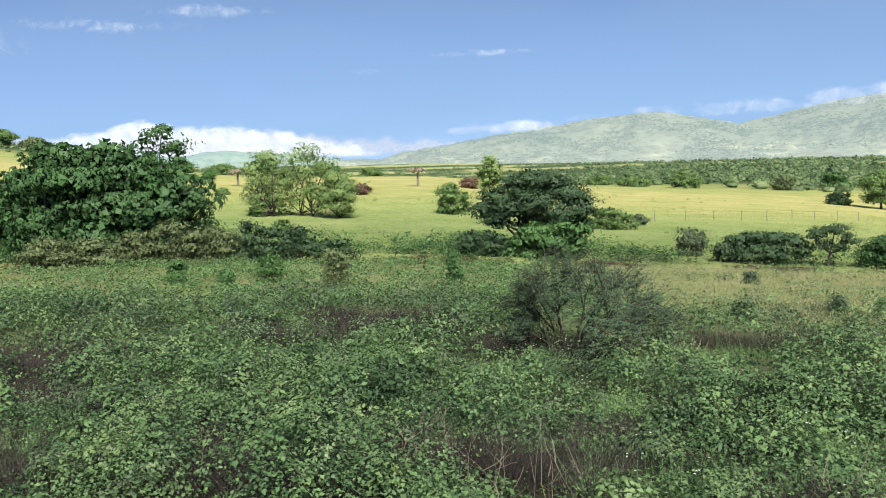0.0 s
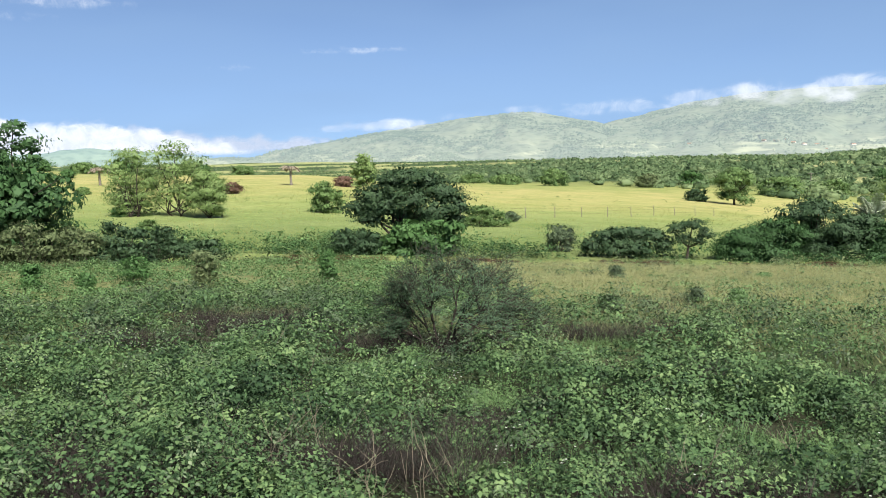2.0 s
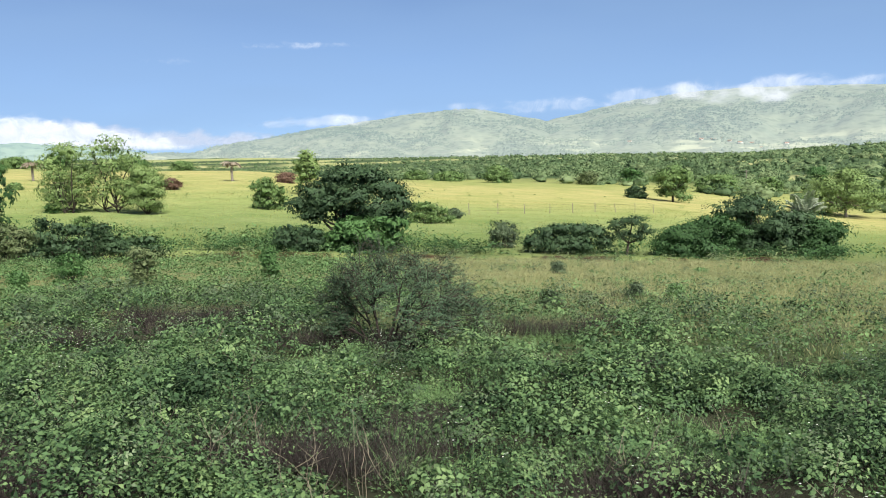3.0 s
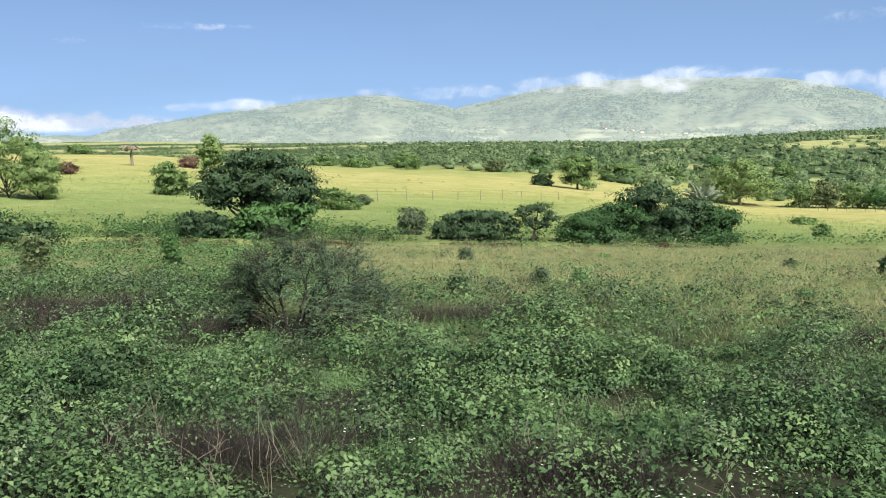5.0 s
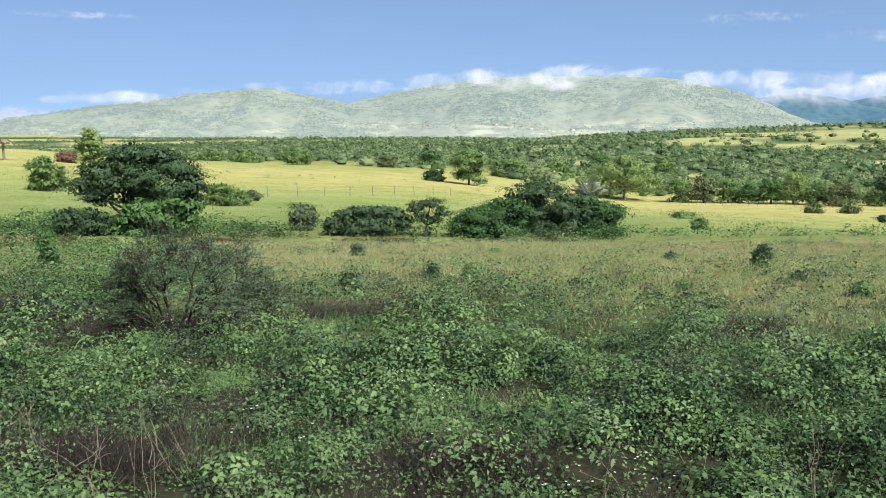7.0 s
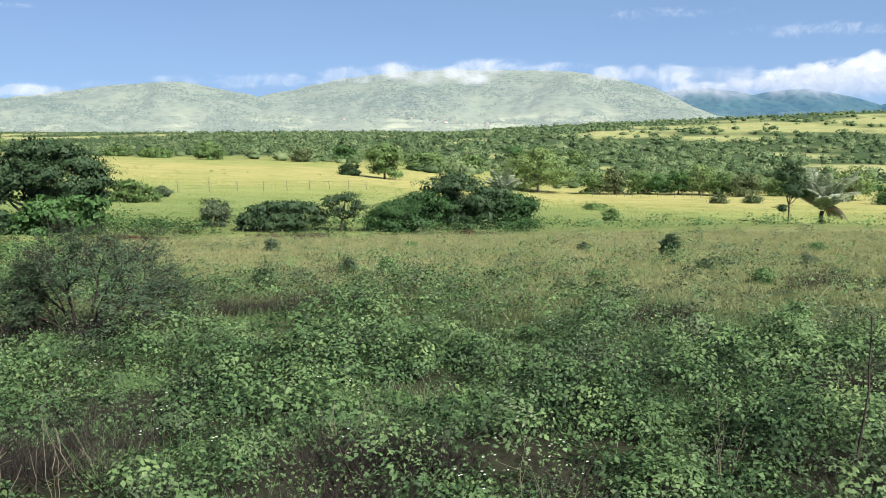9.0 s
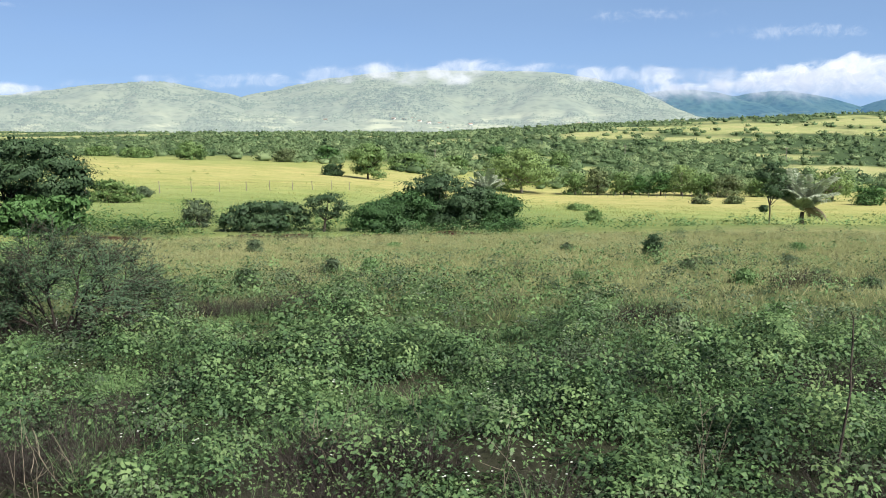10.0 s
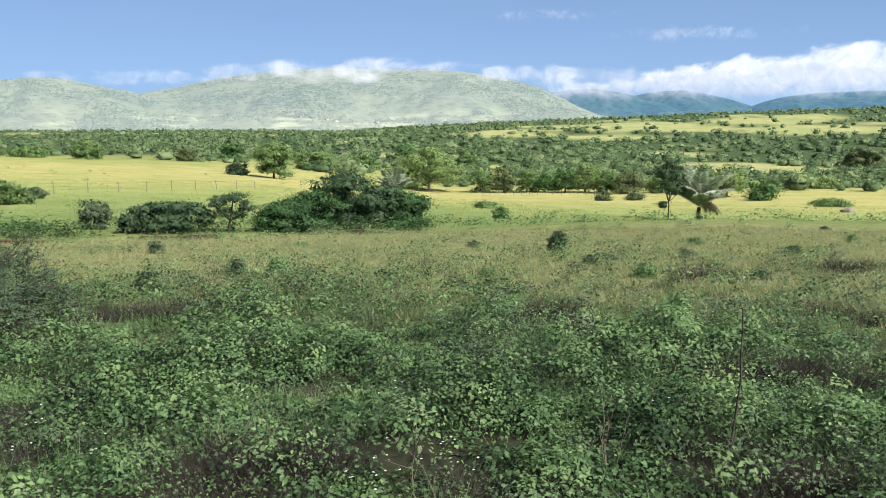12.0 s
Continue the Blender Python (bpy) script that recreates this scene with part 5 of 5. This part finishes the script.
TUFTS = [(26.68, 24.3, 0.6, 0.6), (28.87, 21.0, 0.28, 0.2), (32.44, 18.8, 0.38, 0.36), (34.98, 22.5, 0.3, 0.24), (35.37, 26.4, 0.48, 0.26), (39.53, 19.0, 0.28, 0.26), (34.41, 14.1, 0.26, 0.33), (41.25, 24.4, 0.32, 0.3), (44.42, 29.0, 0.34, 0.24),
         (21.14, 26.6, 0.28, 0.22), (22.09, 19.0, 0.24, 0.22), (5.68, 21.0, 0.5, 0.4), (9.74, 29.0, 0.38, 0.2), (28.71, 11.9, 0.3, 0.38), (31.15, 10.7, 0.56, 0.46), (0.66, 27.3, 0.53, 0.5), (8.22, 21.2, 0.5, 0.33), (42.83, 37.0, 0.34, 0.25),
         (23.62, 13.9, 0.38, 0.26), (0.22, 18.8, 0.6, 0.46), (-16.46, 16.9, 0.77, 0.32)]
for i, (b, d, w, h) in enumerate(TUFTS):
    tree("weed_tuft", spot(b, d), "grey-green bushy weed tuft in the olive grass" if i else "dense dark round bush alone in the olive grass", dome(w * (0.8 if i else 1.0), h * (0.8 if i else 1.0), 0, 0.0, w, 300 + i), M_TREE_DARK if i == 0 else M_WEED_DULL if i % 2 else M_HERB, trunk_r=0.008, clumps=40, per=16, leaf=0.05, width=0.025,
         spread=0.06, twigs=10, stems=3, fill=1.0 if i == 0 else 0.35, category="weed", group="tufts in the olive grass")


def dead_stalk(b, d, h, lean, seed):
    r = np.random.default_rng(seed)
    t = thing("dead_stalk", spot(b, d), "tall dark dead stalk with thorny side twigs above the weeds", "stalk")
    main = limb((0, 0, -0.05), (lean, 0.05, h), 0.013, 0.005, 0.10, 9, 0.0)
    paths = [main]
    for p, q in main[3:]:
        for k in range(4):
            e = p + unit(r.normal(0, 1, 3) + np.array([0, 0, 0.6])) * r.uniform(0.05, 0.16)
            paths.append(limb(p, e, 0.003, 0.001, 0.1, 2, 0))
    v, f = tubes(paths, 5)
    part("stem", mesh_of("stem", v, f, M_BARK, True), t)


dead_stalk(38.0, 6.2, 1.28, 0.16, 5)


def dry_twigs(b, d, seed):
    """A withered weed: a few pale forked stems from one foot."""
    r = np.random.default_rng(seed)
    t = thing("dry_twigs", spot(b, d), "pale dry forked twigs of a dead weed", "twigs", "dead weeds on the knoll")
    for k in range(r.integers(2, 5)):
        lean = r.normal(0, 0.20, 2)
        top = np.array([lean[0], lean[1], r.uniform(0.38, 0.72)])
        main = limb((r.normal(0, .06), r.normal(0, .06), -0.03), top, 0.0034, 0.0014, 0.16, 6, 0.0)
        paths = [main]
        for p, q in main[2:5]:
            if r.uniform() < 0.6:
                paths.append(limb(p, p + np.array([r.normal(0, .11), r.normal(0, .11), r.uniform(0.06, 0.2)]), 0.003, 0.0012, 0.15, 3, 0.0))
        v, f = tubes(paths, 4)
        part("stem", mesh_of("stem", v, f, M_STEM, True), t)


for i, (b, d) in enumerate([(-23.1, 6.3), (-21.9, 6.7), (-17.2, 6.3), (-14.9, 6.3), (-12.7, 6.2), (-20.2, 10.6), (-25.7, 7.3), (-18.4, 7.2), (-16.1, 5.7), (-22.3, 11.4), (-10.1, 6.4), (-20.0, 8.0), (-30.5, 8.4), (-36, 7.2), (5.9, 6.3), (18.7, 5.6), (2.5, 9.2), (11.5, 7.4), (25, 8.3), (31, 6.4)]):
    dry_twigs(b, d, 500 + i)

# ---------------------------------------------------------------- fences and poles


def fence(name, label, ends, spacing, height, seed, wires=3):
    r = np.random.default_rng(seed)
    (b0, d0), (b1, d1) = ends
    p0, p1 = np.array(spot(b0, d0)), np.array(spot(b1, d1))
    n = max(2, int(np.linalg.norm(p1 - p0) / spacing))
    t = thing(name, tuple(p0), label, "fence")
    tops = []
    for i in range(n + 1):
        q = p0 + (p1 - p0) * i / n
        z = at_ground(q[0], q[1])[2]
        foot = np.array([q[0], q[1], z - 0.2]) - p0
        top = foot + np.array([r.normal(0, .05), r.normal(0, .05), height * r.uniform(0.9, 1.1) + 0.2])
        v, f = tubes([limb(foot, top, 0.045, 0.035, 0.03, 3, 0) + [(top + np.array([0, 0, 0.02]), 0.01)]], 7)
        part("post", mesh_of("post", v, f, M_POST, True), t)
        tops.append((foot, top))
    for k in range(wires):
        line = [(a + (c - a) * (0.45 + 0.22 * k), 0.004) for a, c in tops]
        v, f = tubes([line], 4)
        part("wire", mesh_of("wire", v, f, M_BARK, True), t, "thin rusty wire")


fence("pasture_fence", "wire fence with weathered wooden posts across the pasture", ((-9.5, 80.3), (6.7, 116)), 4.2, 1.1, 1)
fence("pasture_fence", "pale wooden post fence before the trees", ((21.5, 188), (31.5, 182)), 1.7, 1.2, 2)


def utility_pole(b, d, h):
    t = thing("utility_pole", spot(b, d), "pale concrete utility pole with a crossarm amid the scrub", "pole", "poles across the plain")
    v, f = tubes([[(np.array([0, 0, -0.3]), 0.20), (np.array([0, 0, h * 0.5]), 0.17), (np.array([0, 0, h]), 0.13)]], 8)
    part("shaft", mesh_of("shaft", v, f, M_POST, True), t)
    v, f = tubes([[(np.array([-0.9, 0, h - 0.4]), 0.07), (np.array([0.9, 0, h - 0.4]), 0.07)]], 4)
    part("crossarm", mesh_of("crossarm", v, f, M_POST), t)


utility_pole(12.3, 302, 4.6)
utility_pole(24.6, 400, 6.5)
utility_pole(34.3, 450, 7.5)


def rock(b, d, w, h, seed):
    bm = bmesh.new()
    bmesh.ops.create_icosphere(bm, subdivisions=3, radius=1)
    for v in bm.verts:
        k = 1 + 0.35 * (noise.noise(v.co * 1.7 + Vector((seed, 0, 0))))
        v.co = Vector((v.co.x * w * 0.5 * k, v.co.y * w * 0.4 * k, max(-0.2, v.co.z * h * k)))
    me = bpy.data.meshes.new("rock")
    bm.to_mesh(me)
    bm.free()
    me.polygons.foreach_set("use_smooth", [True] * len(me.polygons))
    me.materials.append(M_POST)
    ob = new("rock", me)
    ob.matrix_basis = pose(*spot(b, d))
    tagged(ob, "pale weathered boulder lying in the pasture", "rock")


rock(44.0, 118, 1.9, 0.5, 3)

M_WALL = bark_material("whitewash", (0.62, 0.60, 0.55), (0.80, 0.78, 0.73), 2)
M_TILE = bark_material("clay_tiles", (0.24, 0.16, 0.13), (0.36, 0.27, 0.22), 3)


def farmhouse(b, d, turn, w=11.0, dp=7.0, h=3.2):
    x, y = d * math.sin(radians(b)), d * math.cos(radians(b))
    slope = SLOPES[1]
    z = slope[np.argmin(np.hypot(slope[:, 0] - x, slope[:, 1] - y)), 2]
    t = thing("farmhouse", (x, y, float(z) - 0.4), "small whitewashed farmhouse with a clay-tiled roof at the hill's foot", "house", "farmhouses at the foot of the hill", turn)
    v = np.array([(sx * w / 2, sy * dp / 2, z) for z in (0, h) for sx, sy in ((-1, -1), (1, -1), (1, 1), (-1, 1))] + [(-w / 2, 0, h + 1.6), (w / 2, 0, h + 1.6)])
    part("wall", mesh_of("wall", v, [np.array([(0, 1, 5, 4), (1, 2, 6, 5), (2, 3, 7, 6), (3, 0, 4, 7)]), np.array([(4, 7, 8), (5, 9, 6)])], M_WALL), t)
    e = 0.6
    r = np.array([(sx * (w / 2 + e), sy * (dp / 2 + e), h - 0.25 + up) for up in (0, 0.2) for sx in (-1, 1) for sy in (-1, 1)] + [(sx * (w / 2 + e), 0, h + 1.65 + up) for up in (0, 0.2) for sx in (-1, 1)])
    part("roof", mesh_of("roof", r, np.array([(4, 6, 11, 10), (7, 5, 10, 11), (0, 8, 9, 2), (1, 3, 9, 8), (0, 2, 6, 4), (3, 1, 5, 7)]), M_TILE), t, "clay-tiled gable roof")
    for k, x in enumerate((-3.2, 0, 3.2)):
        door = k == 1
        a, z0, z1 = 0.5, (0.0 if door else 1.0), 2.1
        q = np.array([(x - a, -dp / 2 - 0.03, z0), (x + a, -dp / 2 - 0.03, z0), (x + a, -dp / 2 - 0.03, z1), (x - a, -dp / 2 - 0.03, z1), (x - a, -dp / 2 + 0.1, z0), (x + a, -dp / 2 + 0.1, z0), (x + a, -dp / 2 + 0.1, z1), (x - a, -dp / 2 + 0.1, z1)])
        part("door" if door else "window", mesh_of("opening", q, np.array([(0, 1, 2, 3), (0, 4, 5, 1), (3, 2, 6, 7), (1, 5, 6, 2), (0, 3, 7, 4)]), M_BARK), t)


for i, (b, d) in enumerate(((9.6, 2560), (10.3, 2540), (10.9, 2600), (11.3, 2560), (11.9, 2530), (12.6, 2580), (13.1, 2550), (14.6, 2590), (21.6, 2500), (22.0, 2540), (22.4, 2510), (22.7, 2560), (23.2, 2520), (23.8, 2550), (2.6, 2620), (5.2, 2600))):
    farmhouse(b, d, (i * 47) % 70 - 35)

# ---------------------------------------------------------------- the scrub plain


def scrub(name, label, mat, count, d0, d1, b0, b1, size, leaves, leaf, keep=None):
    """Far scrub: many small trees of leaf clumps in one mesh."""
    d = d0 * (d1 / d0) ** rng.uniform(0, 1, count) if d1 > 2.2 * d0 else rng.uniform(d0, d1, count)
    b = rng.uniform(b0, b1, count)
    x, y = d * np.sin(np.radians(b)), d * np.cos(np.radians(b))
    if keep is not None:
        ok = keep(x, y, d, b)
        x, y, d, b = x[ok], y[ok], d[ok], b[ok]
    z = land(x, y)
    w = size * rng.uniform(0.45, 1.25, len(x)) * stature(b)
    h = w * rng.uniform(0.30, 0.50, len(x))
    # umbrella crowns: lobes at several heights, leaves over their upper shells, round a dense middle
    lobes = 7
    la = np.arange(lobes)[None] * 2.4 + rng.uniform(0, 6.3, (len(x), 1)) + rng.normal(0, 0.3, (len(x), lobes))
    lr = np.sqrt((np.arange(lobes)[None] + rng.uniform(0, 1, (len(x), lobes))) / lobes) * 0.36
    lc = np.stack([lr * np.cos(la), lr * np.sin(la), 0.68 - 1.2 * lr ** 1.3 + rng.normal(0, 0.08, la.shape)], -1)
    ls = rng.uniform(0.15, 0.26, la.shape)
    k = np.repeat(np.arange(len(x)), leaves)
    n = len(k)
    q = rng.integers(0, lobes, n)
    dr = unit(rng.normal(0, 1, (n, 3)) + np.array([0, 0, 0.45]))
    r = rng.uniform(0.9, 1.04, n) * ls[k, q]
    pos = np.stack([x[k] + (lc[k, q, 0] + dr[:, 0] * r) * w[k], y[k] + (lc[k, q, 1] + dr[:, 1] * r) * w[k], z[k] + np.maximum(0.05, lc[k, q, 2] + dr[:, 2] * r * 1.3) * h[k]], 1)
    s = leaf * rng.uniform(0.6, 1.4, n) * (w[k] / size)
    up = dr + rng.normal(0, 0.13, (n, 3))
    axis = rng.normal(0, 1, (n, 3))
    axis = axis - up * np.sum(axis * up, 1, keepdims=True) / np.sum(up * up, 1, keepdims=True)
    lv = leaves_at(pos, axis, up, s, s * 0.85, 1, 0.1)
    own = rng.normal(0.16, 0.19, len(x)) + 0.3 * (rng.uniform(0, 1, len(x)) < 0.10)
    nl = np.repeat(dr * 0.8 + lc[k, q] * np.array([1.0, 1.0, 0]) + np.array([0, 0, 0.2]), 4, 0)
    tl = np.repeat(own[k] + rng.normal(0, 0.06, (len(x), lobes))[k, q], 4)
    m, c = len(x), 5
    a = np.arange(c) * 2 * np.pi / c
    rings = [np.stack([np.cos(a + q) * q, np.sin(a + q) * q, np.full(c, e)], 1) for q, e in ((0.40, 0.02), (0.66, 0.28), (0.56, 0.52), (0.28, 0.66))] + [np.array([[0.0, 0, 0.69]])]
    cell = np.concatenate(rings)
    jig = rng.uniform(0.72, 1.16, (m, len(cell), 1))
    cv = cell[None] * jig * np.stack([w * 0.48, w * 0.48, h * 0.92], 1)[:, None] + np.stack([x, y, z], 1)[:, None]
    tri = [(r * c + i, r * c + (i + 1) % c, (r + 1) * c + i) for r in (0, 1, 2) for i in range(c)] + [(r * c + (i + 1) % c, (r + 1) * c + (i + 1) % c, (r + 1) * c + i) for r in (0, 1, 2) for i in range(c)] + [(3 * c + i, 3 * c + (i + 1) % c, 4 * c) for i in range(c)]
    cf = (np.arange(m)[:, None, None] * len(cell) + np.array(tri)[None]).reshape(-1, 3)
    nc = np.tile(cell + np.array([0, 0, -0.2]), (m, 1)) + rng.normal(0, 0.22, (m * len(cell), 3))
    v, f = join([(cv.reshape(-1, 3), cf), lv])
    tagged(new(name, mesh_of(name, v, f, mat, normals=np.concatenate([nc, nl]), tone=np.concatenate([np.repeat(own + 0.02, len(cell)), tl]))), label, "scrub", kind="stuff")


def open_fields(x, y, d, b):
    return rng.uniform(0, 1, len(x)) > 0.05 + 0.9 * clearing(x, y)


edge_d = lambda b: np.interp(b, [-50, -30, -18, -8, 0, 6, 12, 20, 30, 40, 50], [260, 285, 260, 262, 250, 240, 225, 205, 205, 215, 215])
stature = lambda b: 0.5 + 0.5 * smooth(-14, 2, b)
scrub("scrub_belt", "belt of green scrub trees behind the pasture", M_WOODS, 1450, 200, 430, -50, 52, 7.6, 100, 0.62, lambda x, y, d, b: (d > edge_d(b)) & open_fields(x, y, d, b))
scrub("scrub_plain", "plain of scattered round scrub trees with fields between", M_WOODS, 2700, 400, 850, -50, 52, 9.6, 42, 1.0, open_fields)
scrub("scrub_plain", "far scrub trees reaching the foot of the hills", M_WOODS, 4800, 800, 2300, -50, 52, 10.5, 11, 1.9, open_fields)
